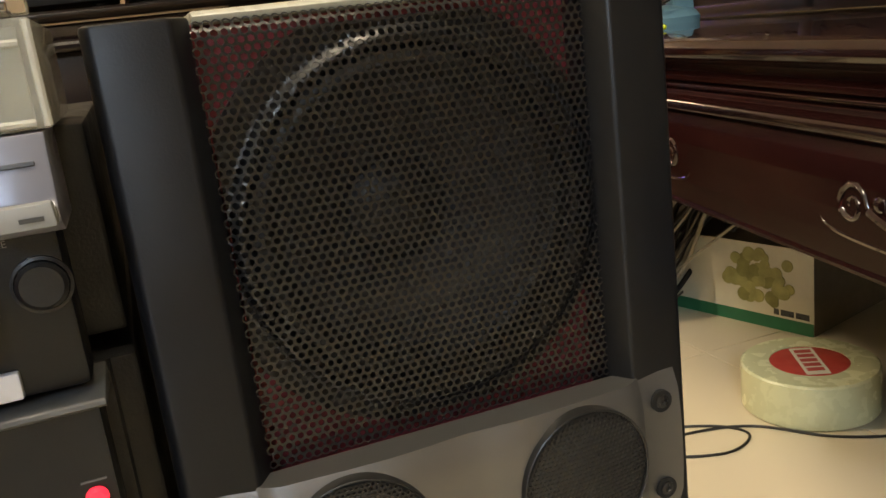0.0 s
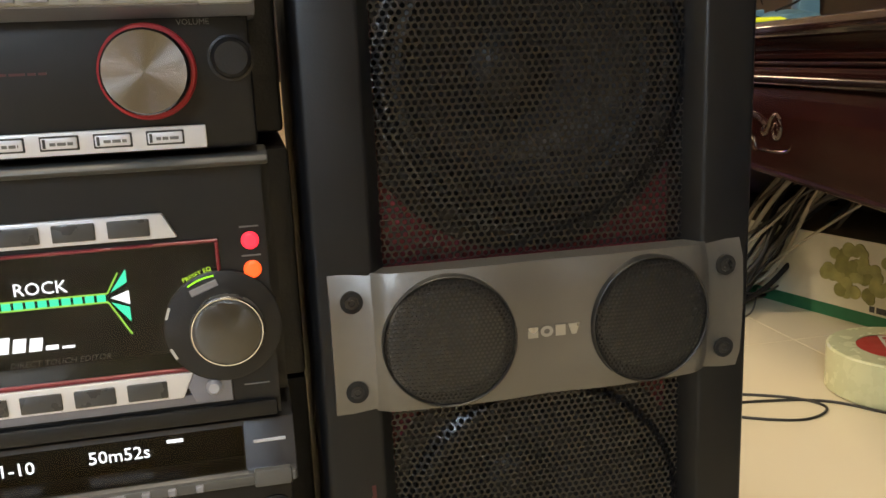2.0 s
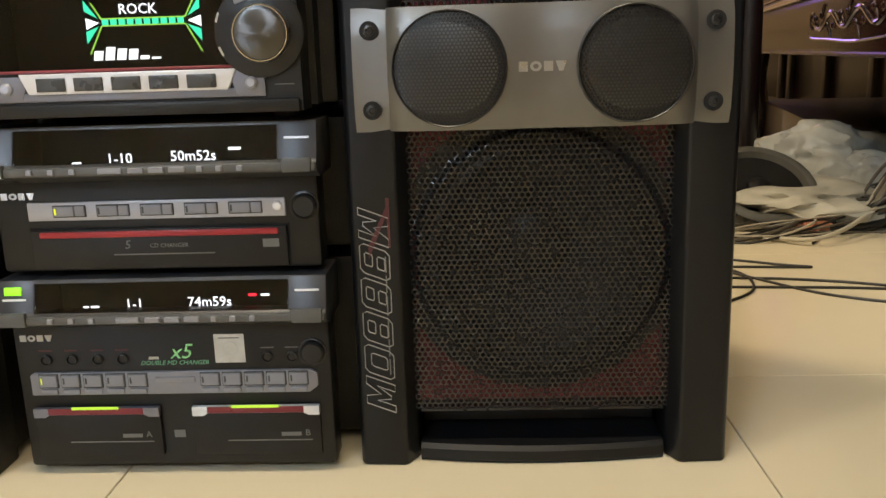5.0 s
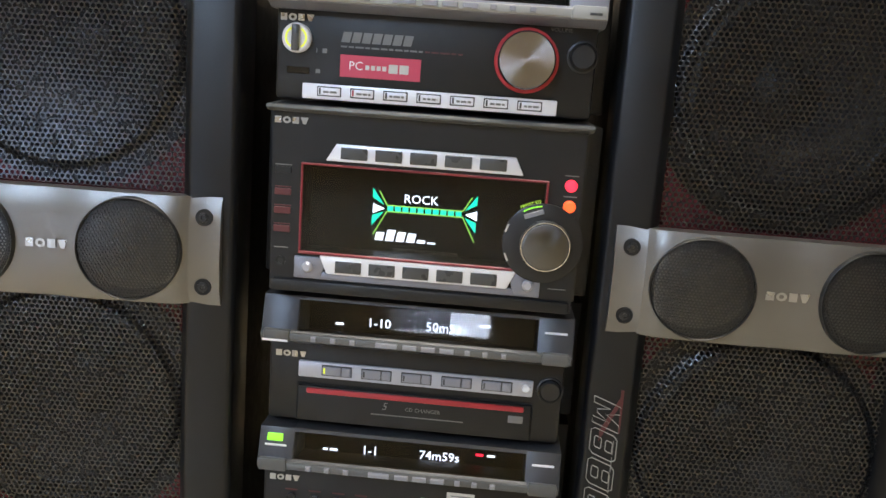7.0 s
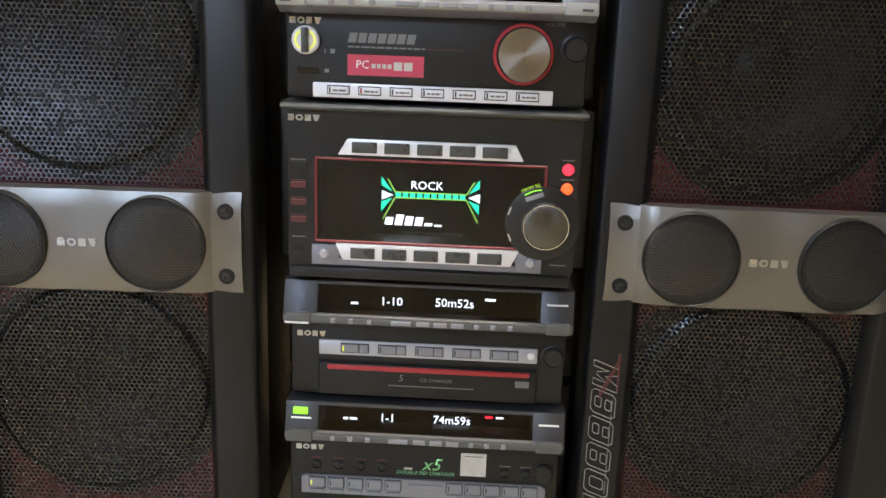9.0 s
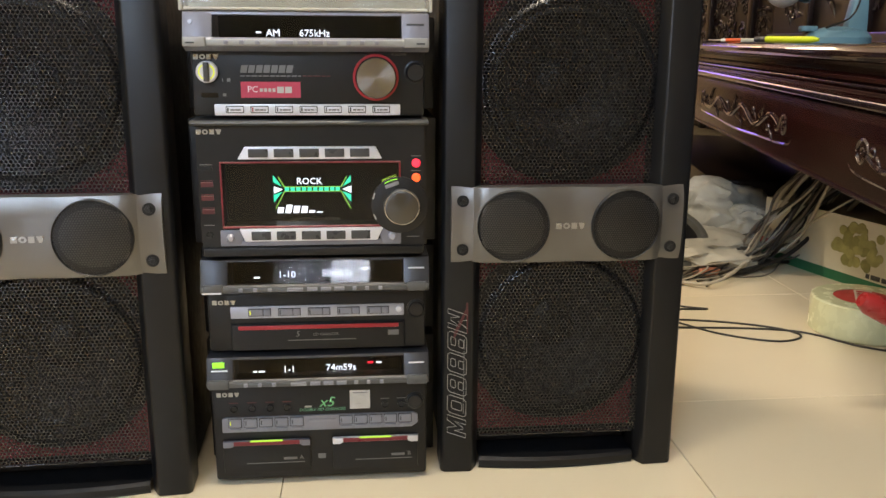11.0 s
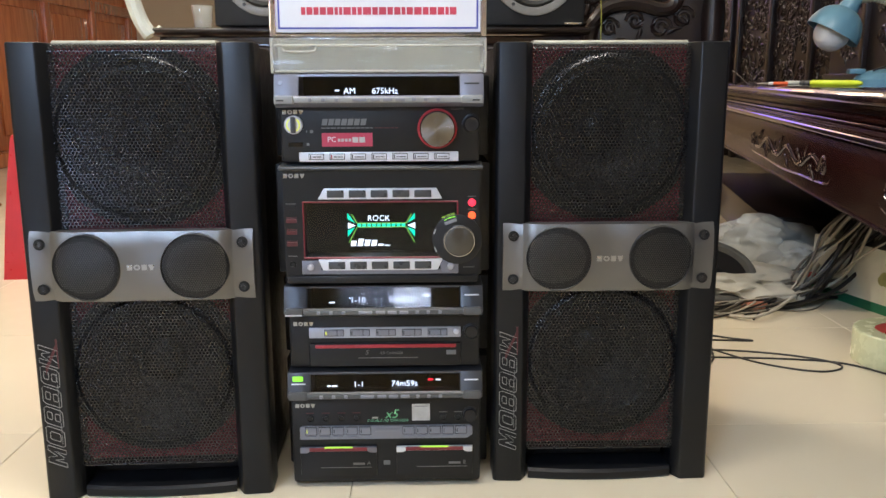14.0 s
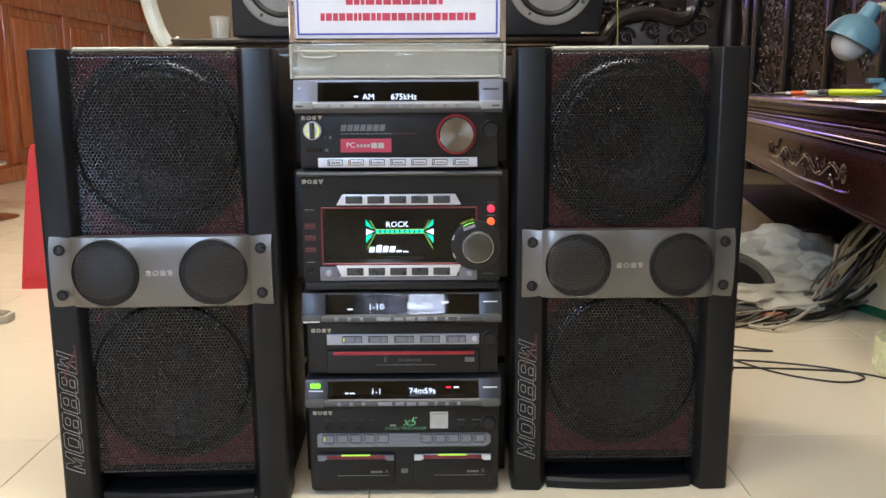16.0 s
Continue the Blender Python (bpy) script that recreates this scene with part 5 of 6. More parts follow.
# Added dark sheet in place of the shade under the seat.
part("shade_skirt", box(Matrix(), 0.01, 0.40, 0.0, 0.03, 0.10, 0.418, 0.006), M_ROSEBLACK, chair)
part("back_board", box(Matrix(), -0.02, 0.42, 0.60, 0.64, 0.0, 1.25, 0.006), M_ROSEBLACK, chair)
bm = bmesh.new()
for k in range(60):
    u, v = R4.uniform(0.0, 0.40), R4.uniform(0.62, 1.22)
    scroll(bm, face(0, 0.60, 0), u, v, R4.uniform(0.03, 0.05), R4.choice((-1, 1)), 0.009)
    leaf(bm, face(0, 0.60, 0), u, v + 0.03, 0.07, R4.uniform(0, 6.28))
tagged(part("carved_relief", bm, M_ROSEBLACK, chair, "", 60), kind="stuff")

# ---- carved screen-backed sofa along the east wall ----
sofa = thing("carved_sofa", "near-black carved wooden sofa with a high relief back", "sofa", pose(2.46, 7.35, 0, 0, 0, -90), "carved sofas by the wall")
part("back_board", box(Matrix(), 0.0, 1.95, 0.0, 0.05, 0.0, 1.60, 0.006), M_ROSEBLACK, sofa)
part("top_rail", box(Matrix(), -0.02, 1.97, -0.03, 0.05, 1.55, 1.63, 0.012), M_ROSEBLACK, sofa)
part("seat", box(Matrix(), 0.0, 1.95, -0.50, 0.0, 0.40, 0.46, 0.01), M_ROSEBLACK, sofa)
for x in (0.03, 0.62, 1.25, 1.90):
    part("post", box(Matrix(), x - 0.03, x + 0.03, -0.04, 0.02, 0.0, 1.60, 0.01), M_ROSEBLACK, sofa)
bm = bmesh.new()
for k in range(300):
    u, v = R4.uniform(0.03, 1.9), R4.uniform(0.52, 1.50)
    scroll(bm, FRONT, u, v, R4.uniform(0.03, 0.06), R4.choice((-1, 1)), R4.uniform(0.008, 0.013))
    leaf(bm, FRONT, u + 0.03, v + 0.03, R4.uniform(0.06, 0.10), R4.uniform(0, 6.28))
tagged(part("carved_relief", bm, M_ROSEBLACK, sofa, "", 60), kind="stuff")
copy_thing(sofa, pose(2.46, 5.30, 0, 0, 0, -90))

# ---- dark table behind with two black speakers ----
table = thing("side_table", "dark lacquered side table with moulded edge", "table")
part("tabletop", prism(Matrix(((0, 0, 1, 0), (1, 0, 0, 0), (0, 1, 0, 0), (0, 0, 0, 1))), [(1.215, 0.738), (1.202, 0.746), (1.202, 0.752), (1.212, 0.757), (1.66, 0.757), (1.66, 0.735)], -0.70, 0.525, 0.001), M_ROSEBLACK, table)
part("frieze", box(Matrix(), -0.67, 0.505, 1.235, 1.26, 0.700, 0.7345, 0.002), M_ROSEWOOD, table)
part("lower_moulding", tube([(-0.68, 1.228, 0.697), (0.515, 1.228, 0.697)], 0.010, 10), M_ROSEBLACK, table)
part("apron", box(Matrix(), -0.67, 0.505, 1.25, 1.27, 0.52, 0.700, 0.002), M_ROSEBLACK, table)
# Added dark block that stands in for shade behind the left gap.
part("gap_shade_block", box(Matrix(), -0.62, 0.02, 1.28, 1.60, 0.03, 0.70, 0.004), M_ROSEBLACK, table)
for x in (-0.65, 0.48):
    for y in (1.26, 1.62):
        part("leg", box(Matrix(), x - 0.025, x + 0.025, y - 0.02, y + 0.03, 0, 0.735, 0.004), M_ROSEBLACK, table)
for xc in (-0.372, 0.368):
    spk = thing("monitor_speaker", "black box loudspeaker with grey woofer ring on the side table", "loudspeaker", pose(xc, 1.215, 0.757), "speakers on the side table")
    part("cabinet", box(Matrix(), -0.142, 0.142, 0.006, 0.27, 0.004, 0.33, 0.006), M_SIDE, spk)
    wm = face(0, 0.006, 0.150)
    ring = part("woofer_ring", lathe(wm, [(0.120, 0), (0.119, 0.006), (0.112, 0.008), (0.100, 0.006), (0.096, 0)], 56), M_SPKGREY, spk)
    part("surround", lathe(wm, [(0.0965, 0.001), (0.090, 0.007), (0.080, 0.001)], 48), M_RUBBER, ring)
    part("cone", lathe(wm, [(0.0810, 0.0012), (0.060, 0.0010), (0.030, 0.0015), (0.026, 0.006), (0, 0.010)], 48), M_SPKGREY, ring)
    for k in range(4):
        a = radians(45 + 90 * k + 12)
        part("screw", disc(wm, 0.106 * math.cos(a), 0.106 * math.sin(a), 0.005, 0.006, 0.0095, 0.001, 14), M_KEY, ring)
    for x in (-0.11, 0.11):
        part("foot", box(Matrix(), x - 0.02, x + 0.02, 0.02, 0.25, 0, 0.006), M_RUBBER, spk)
    part("base_strip", box(FRONT, 0.085, 0.135, 0.006, 0.012, -0.004, 0.002, 0.001), M_CHROME, spk)
amp = thing("amplifier", "black amplifier with ribbed front between the speakers", "amplifier", pose(0, 1.23, 0.757))
part("case", box(Matrix(), -0.215, 0.215, 0.0, 0.28, 0.01, 0.14, 0.004), M_SIDE, amp)
for k in range(4):
    part("front_rib", box(FRONT, 0.10, 0.205, 0.024 + 0.028 * k, 0.040 + 0.028 * k, 0, 0.005, 0.0015), M_KEY, amp)
for x in (-0.18, 0.18):
    part("foot", disc(pose(x, 0.05, 0), 0, 0, 0.014, 0, 0.011, 0.002, 16), M_RUBBER, amp)
cup = thing("plastic_cup", "translucent pale plastic cup on the side table", "cup", pose(-0.556, 1.26, 0.757))
part("cup_body", lathe(Matrix(), [(0, 0), (0.024, 0), (0.030, 0.062), (0.0285, 0.062), (0.0228, 0.002), (0, 0.002)], 28), M_FROST, cup)
strap = thing("plastic_strap", "pale green curved plastic strap hanging by the table end", "strap", pose(-0.735, 1.215, 0))
pts = smooth_path([(0.045, 0, 0.735), (0.020, 0, 0.775), (0.0, 0, 0.84), (-0.012, 0, 0.92), (-0.014, 0, 1.02), (-0.012, 0, 1.14)])
part("band", tube(pts, 0.021, 10), M_PALE, strap)
part("hook", tube(smooth_path([(0.045, 0, 0.745), (0.062, 0, 0.752), (0.066, 0.015, 0.7585)]), 0.006, 8), M_PALE, strap)
wire = thing("yellow_wire", "thin yellow wire hanging behind the loudspeaker", "wire", pose(0.545, 1.19, 0))
part("strand", tube(smooth_path([(0.0, 0, 1.25), (-0.003, 0, 1.05), (0.002, 0, 0.85), (0.006, 0, 0.70), (0.004, 0, 0.0)]), 0.0016, 6), M_WIRE, wire)

# ---- on the bench ----
Z = 0.593
lamp = thing("desk_lamp", "pale blue desk lamp with cream gooseneck and white bulb", "desk lamp", pose(1.48, 1.46, Z, 0, 0, -12) @ Matrix.Scale(1.17, 4))
part("base", lathe(Matrix.Translation((0.022, 0, 0)) @ Matrix.Diagonal((1.04, 0.66, 1.15, 1)), [(0, 0), (0.078, 0), (0.080, 0.012), (0.066, 0.026), (0.035, 0.034), (0, 0.036)], 36), M_LAMP_BLUE, lamp)
part("stem", prism(FRONT, [(0.030, 0.0), (0.088, 0.0), (0.082, 0.110), (0.046, 0.110)], -0.022, 0.022, 0.006), M_LAMP_BLUE, lamp)
part("switch", box(Matrix(), -0.075, -0.035, -0.018, 0.018, 0.028, 0.042, 0.003), M_LAMP_BLUE, lamp)
neck = smooth_path([(0.062, 0, 0.105), (0.060, 0, 0.145), (0.035, 0, 0.195), (-0.015, 0, 0.225), (-0.070, 0, 0.222)], 10)
bm = tube(neck, 0.0125, 12)
for k in range(2, len(neck) - 1, 2):
    d = (neck[k + 1] - neck[k - 1]).normalized()
    add_lathe(bm, Matrix.Translation(neck[k]) @ d.to_track_quat("Z", "Y").to_matrix().to_4x4(), [(0.0125, -0.003), (0.0148, 0), (0.0125, 0.003)], 12)
part("gooseneck", bm, M_NECK, lamp)
sh = Matrix.Translation((-0.075, 0.0, 0.222)) @ Matrix.Rotation(radians(209), 4, "Y")
part("shade", lathe(sh, [(0, -0.012), (0.020, -0.010), (0.026, 0.030), (0.042, 0.038), (0.055, 0.050), (0.064, 0.066), (0.070, 0.084), (0.072, 0.102), (0.070, 0.102), (0.067, 0.084), (0.061, 0.067), (0.052, 0.053), (0.040, 0.042), (0.022, 0.034), (0, 0.030)], 36), M_LAMP_BLUE, lamp)
part("bulb", lathe(sh, [(0.012, 0.035), (0.020, 0.046)] + [(0.046 * math.cos(a), 0.100 + 0.048 * math.sin(a)) for a in (math.pi * (k / 16 - 0.30) for k in range(12))] + [(0.0, 0.148)], 32), M_LAMP_BULB, lamp)
part("flex", tube(smooth_path([(-0.03, -0.06, 0.036), (0.02, -0.075, 0.060), (0.045, -0.06, 0.10), (0.050, -0.03, 0.13)]), 0.0025, 6), M_CABLE, lamp)
pen = thing("highlighter_pen", "lime yellow highlighter pen with black cap lying on the bench", "pen", pose(1.165, 1.102, Z + 0.0085, 0, 90, -55))
part("barrel", lathe(Matrix(), [(0, 0.085), (0.004, 0.083), (0.0078, 0.070), (0.0085, 0.03), (0.0085, -0.055), (0.0075, -0.060), (0, -0.060)], 20), M_PEN, pen)
part("cap", lathe(Matrix(), [(0.0075, -0.060), (0.0078, -0.085), (0.006, -0.092), (0, -0.093)], 20), M_KEY, pen)
brush = thing("test_lead", "orange handled test lead with a metal tip on the bench", "test lead", pose(1.125, 1.36, Z + 0.0055, 0, 90, -30))
part("grip", lathe(Matrix(), [(0, 0.030), (0.0055, 0.028), (0.0055, -0.010), (0.004, -0.014), (0, -0.014)], 16), M_ORANGE, brush)
part("ferrule", lathe(Matrix(), [(0.0045, -0.012), (0.0045, -0.026), (0, -0.026)], 14), M_WHITE, brush)
part("tip", lathe(Matrix(), [(0.003, -0.024), (0.002, -0.060), (0, -0.062)], 12), M_CHROME, brush)
part("lead", tube(smooth_path([(0, 0, -0.045), (0.004, 0.05, -0.09), (-0.02, 0.12, -0.13), (-0.04, 0.2, -0.17)]), 0.0022, 6), M_CABLE, brush)
stick = thing("flat_stick", "pale flat stick lying on the bench", "stick", pose(1.33, 1.62, Z, 0, 0, -8))
part("blade", box(Matrix(), -0.07, 0.08, -0.009, 0.009, 0.0, 0.012, 0.004), M_CARD_WHITE, stick)

# ---- under and before the bench ----
carton = thing("fruit_carton", "white carton printed with green grapes and a green base band", "carton", pose(1.318, 0.757, 0, 0, 0, 105.5))
CL, CD_, CH = 0.45, 0.27, 0.172
part("shell", box(Matrix(), 0, CL, -CD_, 0, 0, CH, 0.002), M_CARD_BROWN, carton)
CF = Matrix(((1, 0, 0, 0), (0, 0, 1, 0), (0, 1, 0, 0), (0, 0, 0, 1)))
part("printed_face", box(CF, 0.001, CL - 0.001, 0.001, CH - 0.001, 0.0, 0.0012), M_CARD_WHITE, carton, "white printed face")
part("base_band", box(CF, 0.001, CL - 0.001, 0.0, 0.026, 0.001, 0.002), M_CARD_GREEN, carton)
part("carton_print", word_bars(CF, 0.010, 0.085, 0.031, 0.043, random.Random(2), 0.009, 0.0012), M_KEY, carton)
R5 = random.Random(21)
for k in range(46):
    a, q = R5.uniform(0, 6.28), R5.uniform(0, 1) ** 0.6
    u, v, r = 0.115 + 0.080 * q * math.cos(a), 0.100 + 0.052 * q * math.sin(a), R5.uniform(0.010, 0.016)
    part("grape_print", lathe(CF @ Matrix.Translation((u, v, 0)), [(r, 0.0012), (r * 0.95, 0.0022 + 0.00002 * k), (0, 0.0024 + 0.00002 * k)], 14), M_GRAPE if k % 4 else M_GRAPE_DARK, carton)
roll = thing("tape_roll", "large roll of cloudy clear tape with a red core label", "tape roll", pose(1.115, 0.560, 0))
part("tape_body", lathe(Matrix(), [(0.060, 0), (0.100, 0), (0.104, 0.003), (0.104, 0.070), (0.101, 0.073), (0.060, 0.073), (0.060, 0)], 64), M_TAPE, roll)
core = part("core_label", lathe(Matrix(), [(0, 0.010), (0.0605, 0.010), (0.0605, 0.0715), (0.056, 0.0725), (0, 0.0725)], 48), M_CARD_RED, roll, "red paper core label")
lab = part("label_band", box(pose(0, 0, 0.0725, 0, 0, 62), -0.052, 0.052, -0.018, 0.018, 0, 0.0006), M_CARD_WHITE, core, "white label band")
for k in range(5):
    part("label_print", bars(pose(0, 0, 0.0731, 0, 0, 62), [(-0.040 + 0.018 * k, -0.028 + 0.018 * k)], -0.013, 0.013, 0.0003), M_CARD_RED, lab)
bag = thing("plastic_bag", "crumpled white plastic bag on the floor under the bench", "plastic bag", pose(1.12, 1.42, 0))
for cx, cy, sx, sy, sz, seed in ((0.02, 0.03, 0.20, 0.15, 0.17, 1.0), (0.10, -0.12, 0.11, 0.10, 0.12, 9.0), (-0.19, -0.28, 0.25, 0.17, 0.085, 5.0)):
    bm = bmesh.new()
    bmesh.ops.create_icosphere(bm, subdivisions=5, radius=1)
    for v in bm.verts:
        q = Vector((v.co.x * 1.2 + 0.5 * v.co.y, v.co.y * 1.4, v.co.z * 0.7))
        n = 0.28 * noise.noise(v.co * 1.3 + Vector((seed, 0, 0))) + 0.34 * (0.5 - abs(noise.noise(q * 2.2 + Vector((0, seed, 0))))) - 0.10 * abs(noise.noise(q * 4.0 + Vector((0, 0, seed)))) - 0.15
        v.co *= 1 + n
        v.co = Vector((cx + sx * v.co.x, cy + sy * v.co.y, max(0.0, sz * (v.co.z * 0.62 + 0.45))))
    part("fold", bm, M_BAG, bag, "", 50)
tray = thing("bare_woofer", "bare black woofer with a toothed grey rim leaning on the bag", "loudspeaker driver", pose(0.872, 1.09, 0.075, 34, 4, 0) @ Matrix.Scale(0.86, 4))
part("dish", lathe(Matrix(), [(0, 0.006), (0.105, 0.006), (0.128, 0.022), (0.134, 0.022), (0.110, 0.0), (0, 0.0)], 56), M_BLACK, tray)
part("rim", lathe(Matrix(), [(0.104, 0.012), (0.112, 0.026), (0.122, 0.029), (0.132, 0.026), (0.137, 0.020), (0.130, 0.017)], 56), M_RUBBERGREY, tray, "dull grey rubber surround")
part("cone", lathe(Matrix(), [(0.104, 0.0125), (0.060, 0.0085), (0.032, 0.0070), (0.030, 0.0150), (0.015, 0.0210), (0, 0.0225)], 48), M_BLACK, tray, "glossy black cone")
for k in range(28):
    a = 2 * math.pi * k / 28
    part("scallop", prism(Matrix.Translation((0.131 * math.cos(a), 0.131 * math.sin(a), 0.019)) @ pose(0, 0, 0, 90, 0, math.degrees(a) + 90), [(-0.013, 0.0), (0.013, 0.0), (0.0, -0.017)], -0.002, 0.002), M_BLACK, tray)
part("magnet", lathe(Matrix(), [(0, -0.060), (0.052, -0.060), (0.055, -0.056), (0.055, -0.030), (0.030, -0.028), (0.060, 0.001), (0, 0.001)], 32), M_KEY, tray)


def cable(name, label, pts, r, mat, category="cable", group="loose cables"):
    c = thing(name, label, category, group=group)
    part("lead", tube(smooth_path([(x, y, z + r) for x, y, z in pts], 9), r, 8), mat, c)
    return c


THIN = "thin black speaker cable looped on the tiles"
cable("speaker_cable", THIN, [(0.50, 0.66, 0), (0.70, 0.655, 0), (0.84, 0.625, 0), (0.94, 0.575, 0), (0.965, 0.525, 0), (0.90, 0.500, 0), (0.80, 0.555, 0), (0.72, 0.660, 0), (0.66, 0.74, 0), (0.56, 0.80, 0), (0.50, 0.82, 0)], 0.0022, M_CABLE)
cable("speaker_cable", THIN, [(0.48, 0.615, 0), (0.70, 0.600, 0), (0.88, 0.580, 0), (0.985, 0.545, 0), (1.06, 0.455, 0), (1.16, 0.40, 0), (1.30, 0.38, 0)], 0.0022, M_CABLE)
cable("speaker_cable", THIN, [(0.46, 0.78, 0), (0.66, 0.80, 0), (0.80, 0.735, 0), (0.84, 0.715, 0), (0.74, 0.725, 0), (0.55, 0.74, 0)], 0.0022, M_CABLE)
cable("power_cable", "black power cable curving out behind the loudspeaker", [(0.45, 0.84, 0.02), (0.60, 0.80, 0.02), (0.665, 0.68, 0.0), (0.64, 0.55, 0), (0.55, 0.46, 0)], 0.0035, M_CABLE)
cable("speaker_cable", THIN, [(0.66, 0.78, 0), (0.715, 0.68, 0), (0.70, 0.58, 0), (0.62, 0.50, 0)], 0.0022, M_CABLE)
R6 = random.Random(31)
mats = (M_CABLE, M_CABLE_BROWN, M_CABLE_GREY, M_CABLE_GREY, M_CABLE_BROWN)
tags = ("black cable in a tangle under the bench", "brown-grey cable in a tangle under the bench", "pale cable in a tangle under the bench")
for k in range(17):
    mat = mats[k % 5]
    x0, y0 = 0.82 + R6.uniform(-0.08, 0.1), 1.06 + R6.uniform(-0.18, 0.10)
    x1, y1 = 1.20 + R6.uniform(-0.06, 0.08), 1.10 + R6.uniform(-0.10, 0.10)
    lift = R6.uniform(0.01, 0.06)
    pts = [(0.62, y0 + R6.uniform(0.0, 0.16), 0.0), (x0 - 0.06, y0 + R6.uniform(-0.04, 0.08), 0.0), (x0 + 0.06, y0 + R6.uniform(-0.05, 0.05), R6.uniform(0, 0.03)), ((x0 + x1) / 2 + R6.uniform(-0.05, 0.05), (y0 + y1) / 2 + R6.uniform(-0.07, 0.07), lift), (x1, y1, lift + R6.uniform(0.0, 0.06)), (x1 + R6.uniform(0.01, 0.10), y1 - R6.uniform(0.0, 0.16), 0.15 + R6.uniform(0, 0.1)), (x1 + R6.uniform(0.05, 0.22), y1 - R6.uniform(0.05, 0.25), R6.uniform(0.27, 0.33))]
    cable("tangled_cable", tags[0 if mat is M_CABLE else 1 if mat is M_CABLE_BROWN else 2], pts, R6.choice((0.002, 0.0025, 0.003, 0.0045)), mat)
for k in range(5):
    x0, y0 = 0.72 + R6.uniform(-0.06, 0.12), 0.98 + R6.uniform(-0.10, 0.22)
    pts = [(0.44, y0 + R6.uniform(-0.1, 0.2), 0), (x0, y0 + R6.uniform(-0.06, 0.06), R6.uniform(0, 0.02)), (x0 + 0.14, y0 + R6.uniform(-0.08, 0.04), 0.01), (x0 + 0.28, y0 + R6.uniform(-0.05, 0.10), R6.uniform(0, 0.03)), (x0 + 0.40, y0 + R6.uniform(0.0, 0.12), 0.02)]
    cable("tangled_cable", tags[1 if k % 2 else 2], pts, R6.choice((0.002, 0.003)), M_CABLE_BROWN if k % 2 else M_CABLE_GREY)
for k in range(16):
    x0, y0 = 1.10 + R6.uniform(-0.05, 0.05), 1.04 + R6.uniform(-0.05, 0.05)
    x1, y1 = 1.30 + R6.uniform(-0.08, 0.10), 0.98 + R6.uniform(-0.10, 0.12)
    pts = [(x0 - 0.22 + R6.uniform(-0.1, 0.1), y0 - R6.uniform(0.0, 0.12), 0.0), (x0 - 0.10, y0 - R6.uniform(0.0, 0.05), R6.uniform(0, 0.015)), (x0, y0, R6.uniform(0.01, 0.05)), (x0 + 0.06, y0 + R6.uniform(-0.03, 0.03), 0.09 + R6.uniform(0, 0.05)), ((x0 + x1) / 2 + R6.uniform(0, 0.05), (y0 + y1) / 2, 0.19 + R6.uniform(0, 0.05)), (x1, y1, 0.27 + R6.uniform(0, 0.04)), (x1 + 0.10, y1 + 0.04, 0.335)]
    mat = (M_CABLE, M_CABLE_BROWN, M_CABLE, M_CABLE_GREY)[k % 4]
    cable("hanging_cable", ("black", "brown-grey", "black", "pale")[k % 4] + " cable hanging from under the bench to the tiles", pts, R6.choice((0.0028, 0.0035, 0.0055)), mat, group="hanging cables")
plug = thing("mains_plug", "white and red plugs at the end of salmon cables", "plug", pose(0.935, 0.985, 0.012, 0, 0, -20))
part("white_plug", lathe(pose(-0.03, 0.02, 0.012, 0, 90, 0), [(0, -0.022), (0.008, -0.022), (0.0085, 0.016), (0.005, 0.022), (0, 0.022)], 18), M_WHITE, plug)
part("red_plug", lathe(pose(0.02, -0.005, 0.004, 0, 90, 30), [(0, -0.03), (0.011, -0.028), (0.012, 0.018), (0.006, 0.03), (0, 0.03)], 18), M_PINK, plug)
part("red_plug", lathe(pose(0.0, -0.02, 0.0, 0, 90, -20), [(0, -0.022), (0.009, -0.020), (0.010, 0.014), (0.004, 0.024), (0, 0.024)], 18), M_PINK, plug)
part("tail", tube(smooth_path([(0.04, 0.0, 0.002), (0.12, 0.05, 0.004), (0.22, 0.12, 0.03), (0.30, 0.16, 0.10)]), 0.006, 8), M_CABLE, plug)
plug2 = thing("audio_plug", "red and white audio plugs among the cables", "plug", pose(1.165, 1.15, 0.04))
part("white_plug", lathe(pose(-0.03, 0, 0, 0, 90, 10), [(0, -0.02), (0.006, -0.02), (0.0065, 0.02), (0, 0.022)], 14), M_WHITE, plug2)
part("red_plug", lathe(pose(0.005, 0.0, 0.018, 0, 90, 0), [(0, -0.018), (0.008, -0.018), (0.008, 0.018), (0, 0.02)], 14), M_RED_PLUG, plug2)
part("tail", tube(smooth_path([(0.01, 0, 0.0), (0.06, 0.02, -0.02), (0.10, 0.06, -0.034)]), 0.003, 6), M_CABLE, plug2)
driver = thing("screwdriver", "steel rod with a glossy red rounded handle", "screwdriver", Matrix.Translation((0.885, 0.155, 0.181)) @ Vector((0.33, -0.03, -0.181)).to_track_quat("Z", "Y").to_matrix().to_4x4())
part("handle", lathe(Matrix(), [(0, -0.045), (0.012, -0.043), (0.0185, -0.028), (0.0185, 0.018), (0.012, 0.034), (0.010, 0.045), (0, 0.046)], 24), M_HANDLE, driver)
part("shaft", lathe(Matrix(), [(0.004, 0.044), (0.004, 0.376), (0, 0.377)], 12), M_CHROME, driver)

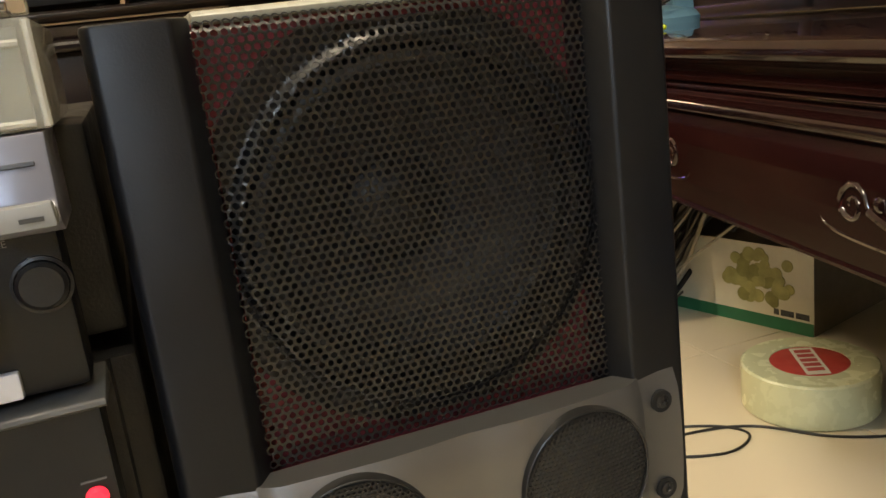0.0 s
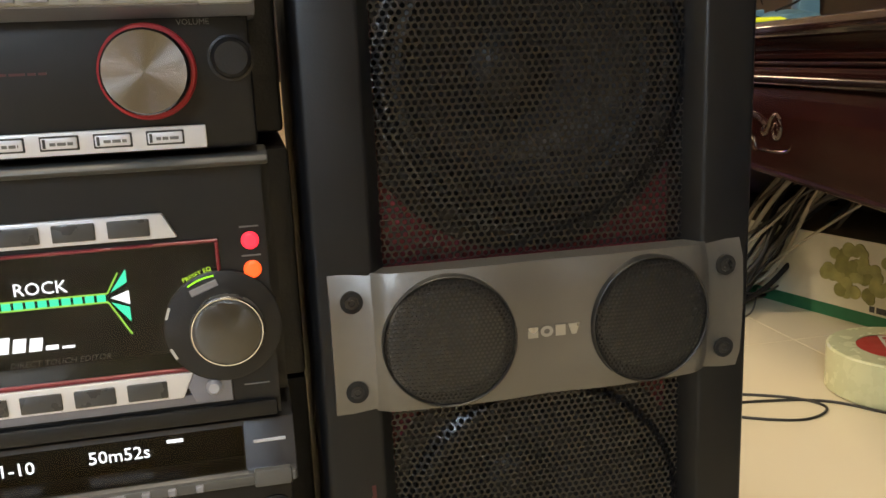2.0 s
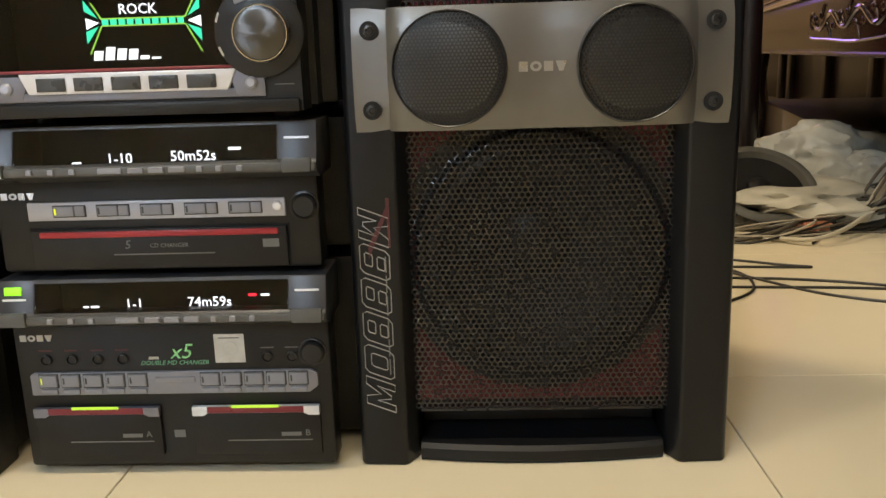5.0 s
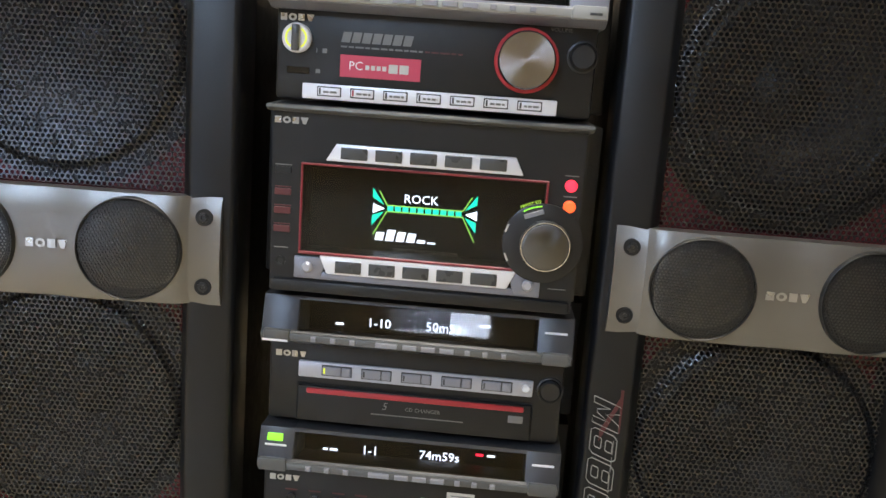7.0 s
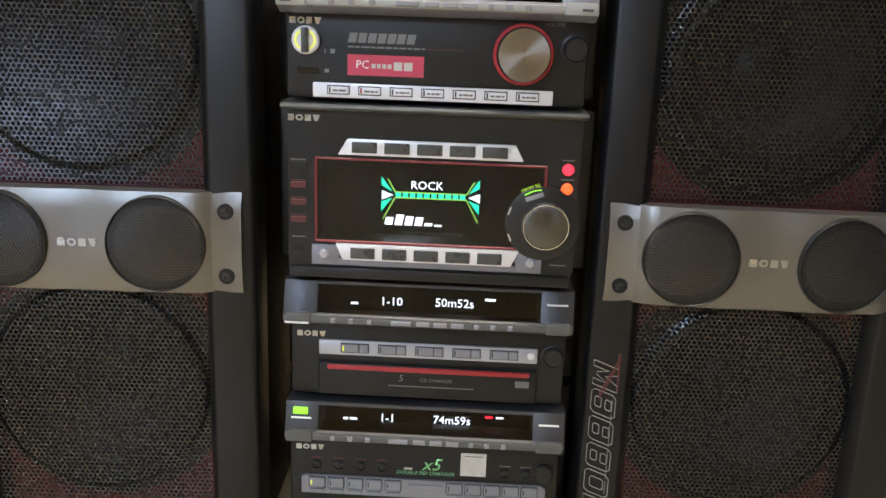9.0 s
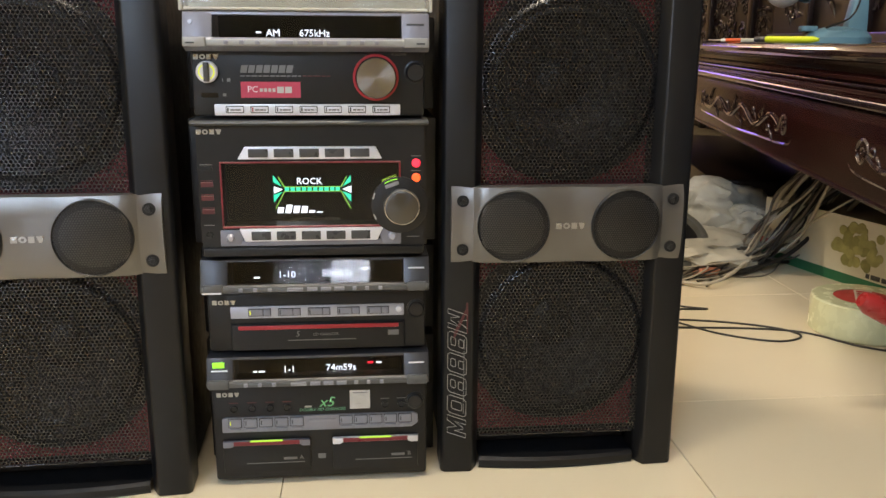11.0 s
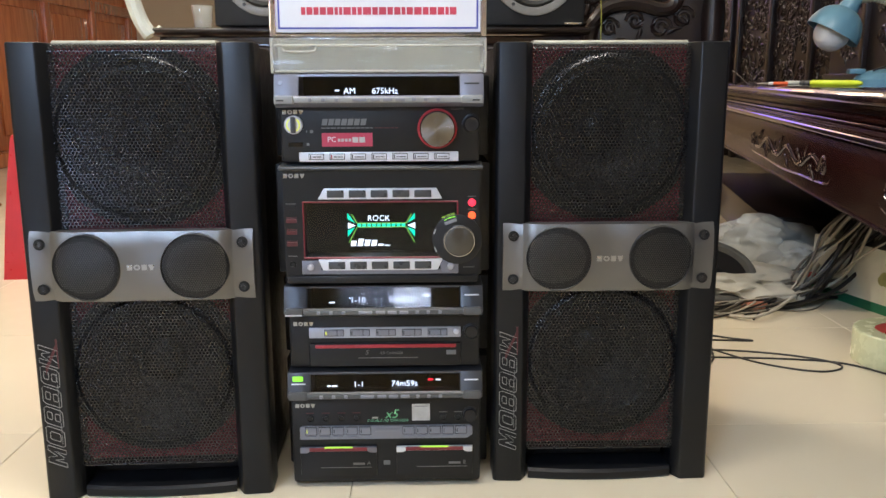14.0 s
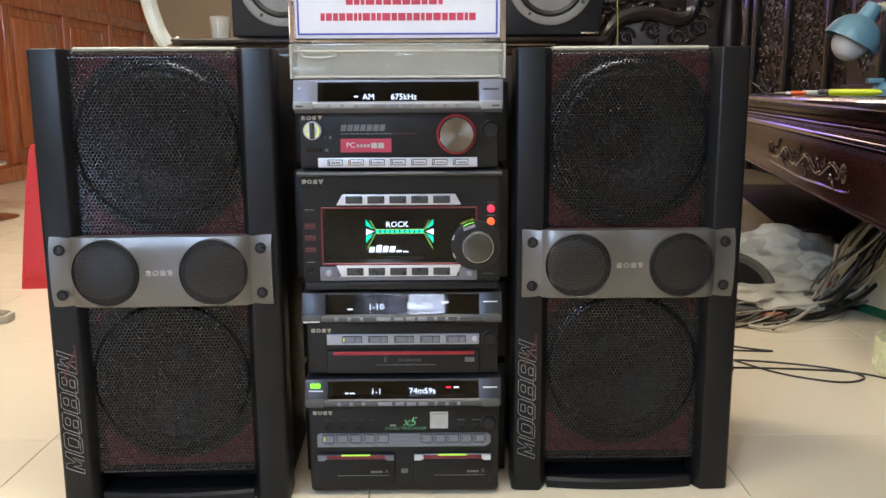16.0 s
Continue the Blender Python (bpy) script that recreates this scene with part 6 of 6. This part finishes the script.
# ---- left side of the room ----
stool = thing("plastic_stool", "bright red moulded plastic stool with tapering legs", "stool", pose(-1.10, 1.60, 0, 0, 0, 4))
seat = part("seat", box(Matrix(), -0.135, 0.135, -0.135, 0.135, 0.425, 0.452, 0.012), M_STOOL, stool)
part("seat_hole", lathe(pose(0, 0, 0.452), [(0.016, 0.0003), (0.020, 0.002), (0.024, 0.0003)], 24), M_STOOL, seat)
for sx in (-1, 1):
    for sy in (-1, 1):
        bm = bmesh.new()
        rows = []
        for z, out, wide in ((0.0, 0.178, 0.085), (0.15, 0.165, 0.080), (0.30, 0.150, 0.078), (0.44, 0.133, 0.085)):
            t = 0.006
            ring = [(out, out), (out - wide, out), (out - wide, out - t), (out - t, out - t), (out - t, out - wide), (out, out - wide)]
            rows.append([bm.verts.new((sx * a, sy * b, z)) for a, b in ring])
        for p, q in zip(rows, rows[1:]):
            for i in range(6):
                bm.faces.new((p[i], p[(i + 1) % 6], q[(i + 1) % 6], q[i]))
        bm.faces.new(rows[0])
        bm.faces.new(rows[-1][::-1])
        bmesh.ops.recalc_face_normals(bm, faces=bm.faces[:])
        part("leg", bm, M_STOOL, stool)
for sx, sy in ((1, 0), (-1, 0), (0, 1), (0, -1)):
    part("skirt", box(Matrix(), sx * 0.133 - (0.004 if sx else 0.12), sx * 0.133 + (0.004 if sx else 0.12), sy * 0.133 - (0.004 if sy else 0.12), sy * 0.133 + (0.004 if sy else 0.12), 0.36, 0.44, 0.002), M_STOOL, stool)
ped = thing("bar_stool", "black topped bar stool with chrome base and foot ring", "stool", pose(-2.22, 2.90, 0))
part("disc_base", lathe(Matrix(), [(0, 0), (0.20, 0), (0.20, 0.006), (0.12, 0.022), (0.04, 0.04), (0, 0.04)], 48), M_CHROME, ped)
part("column", lathe(Matrix(), [(0.026, 0.03), (0.026, 0.77), (0, 0.77)], 20), M_BLACK, ped)
ring_pts = [(0.155 * math.cos(math.pi * k / 16), 0.155 * math.sin(math.pi * k / 16), 0.275) for k in range(33)]
part("foot_ring", tube(ring_pts, 0.012, 10), M_CHROME, ped)
for a in (0.5, 2.6, 4.7):
    part("ring_arm", tube([(0, 0, 0.275), (0.15 * math.cos(a), 0.15 * math.sin(a), 0.275)], 0.008, 8), M_CHROME, ped)
part("seat", lathe(Matrix(), [(0, 0.765), (0.17, 0.765), (0.185, 0.780), (0.180, 0.800), (0.15, 0.812), (0, 0.815)], 40), M_BLACK, ped)
slip = thing("slipper", "pale grey rubber slipper on the tiles", "slipper", pose(-1.24, 1.06, 0, 0, 0, 70))
part("sole", prism(Matrix(), [(0.04, -0.125), (0.045, -0.05), (0.052, 0.05), (0.046, 0.11), (0.0, 0.135), (-0.04, 0.11), (-0.046, 0.05), (-0.036, -0.05), (-0.036, -0.125), (0.0, -0.14)], 0, 0.022, 0.004), M_CABLE_GREY, slip)
part("strap", tube(smooth_path([(-0.045, 0.0, 0.012), (-0.02, 0.05, 0.045), (0.0, 0.085, 0.024), (0.022, 0.05, 0.045), (0.047, 0.0, 0.012)]), 0.007, 8), M_WHITE, slip)
part("insole", prism(Matrix(), [(0.032, -0.115), (0.037, -0.05), (0.043, 0.05), (0.038, 0.10), (0.0, 0.122), (-0.032, 0.10), (-0.038, 0.05), (-0.029, -0.05), (-0.029, -0.115), (0.0, -0.128)], 0.0215, 0.0245), M_CARD_BROWN, slip)
bm = bmesh.new()
rows = []
for k in range(9):
    a = math.pi * k / 8
    x, z = 0.052 * math.cos(a), 0.014 + 0.048 * math.sin(a)
    rows.append([bm.verts.new((x * s, y, 0.014 + (z - 0.014) * s)) for s, y in ((1.0, 0.0), (0.94, 0.085), (0.90, 0.085), (0.95, 0.0))])
for p, q in zip(rows, rows[1:]):
    for i in range(4):
        bm.faces.new((p[i], p[(i + 1) % 4], q[(i + 1) % 4], q[i]))
bmesh.ops.recalc_face_normals(bm, faces=bm.faces[:])
part("strap", bm, M_WHITE, slip, "whitish strap")

# ---- floor tiles ----
PITCH = 0.585
bm = box(Matrix(), -PITCH / 2 + 0.0007, PITCH / 2 - 0.0007, -PITCH / 2 + 0.0007, PITCH / 2 - 0.0007, -0.008, 0.0)
top = [e for e in bm.edges if all(v.co.z > -0.001 for v in e.verts)]
bmesh.ops.bevel(bm, geom=top, offset=0.0008, segments=1, affect="EDGES")
tile_mesh = bpy.data.meshes.new("tile")
bm.to_mesh(tile_mesh)
bm.free()
tile_mesh.materials.append(M_TILE)
for i in range(-5, 5):
    for j in range(-6, 15):
        tile = new("tile", tile_mesh)
        tile.parent = floor
        tile.location = (-0.055 + PITCH * (i + 0.5), 0.235 + PITCH * (j + 0.5), 0)
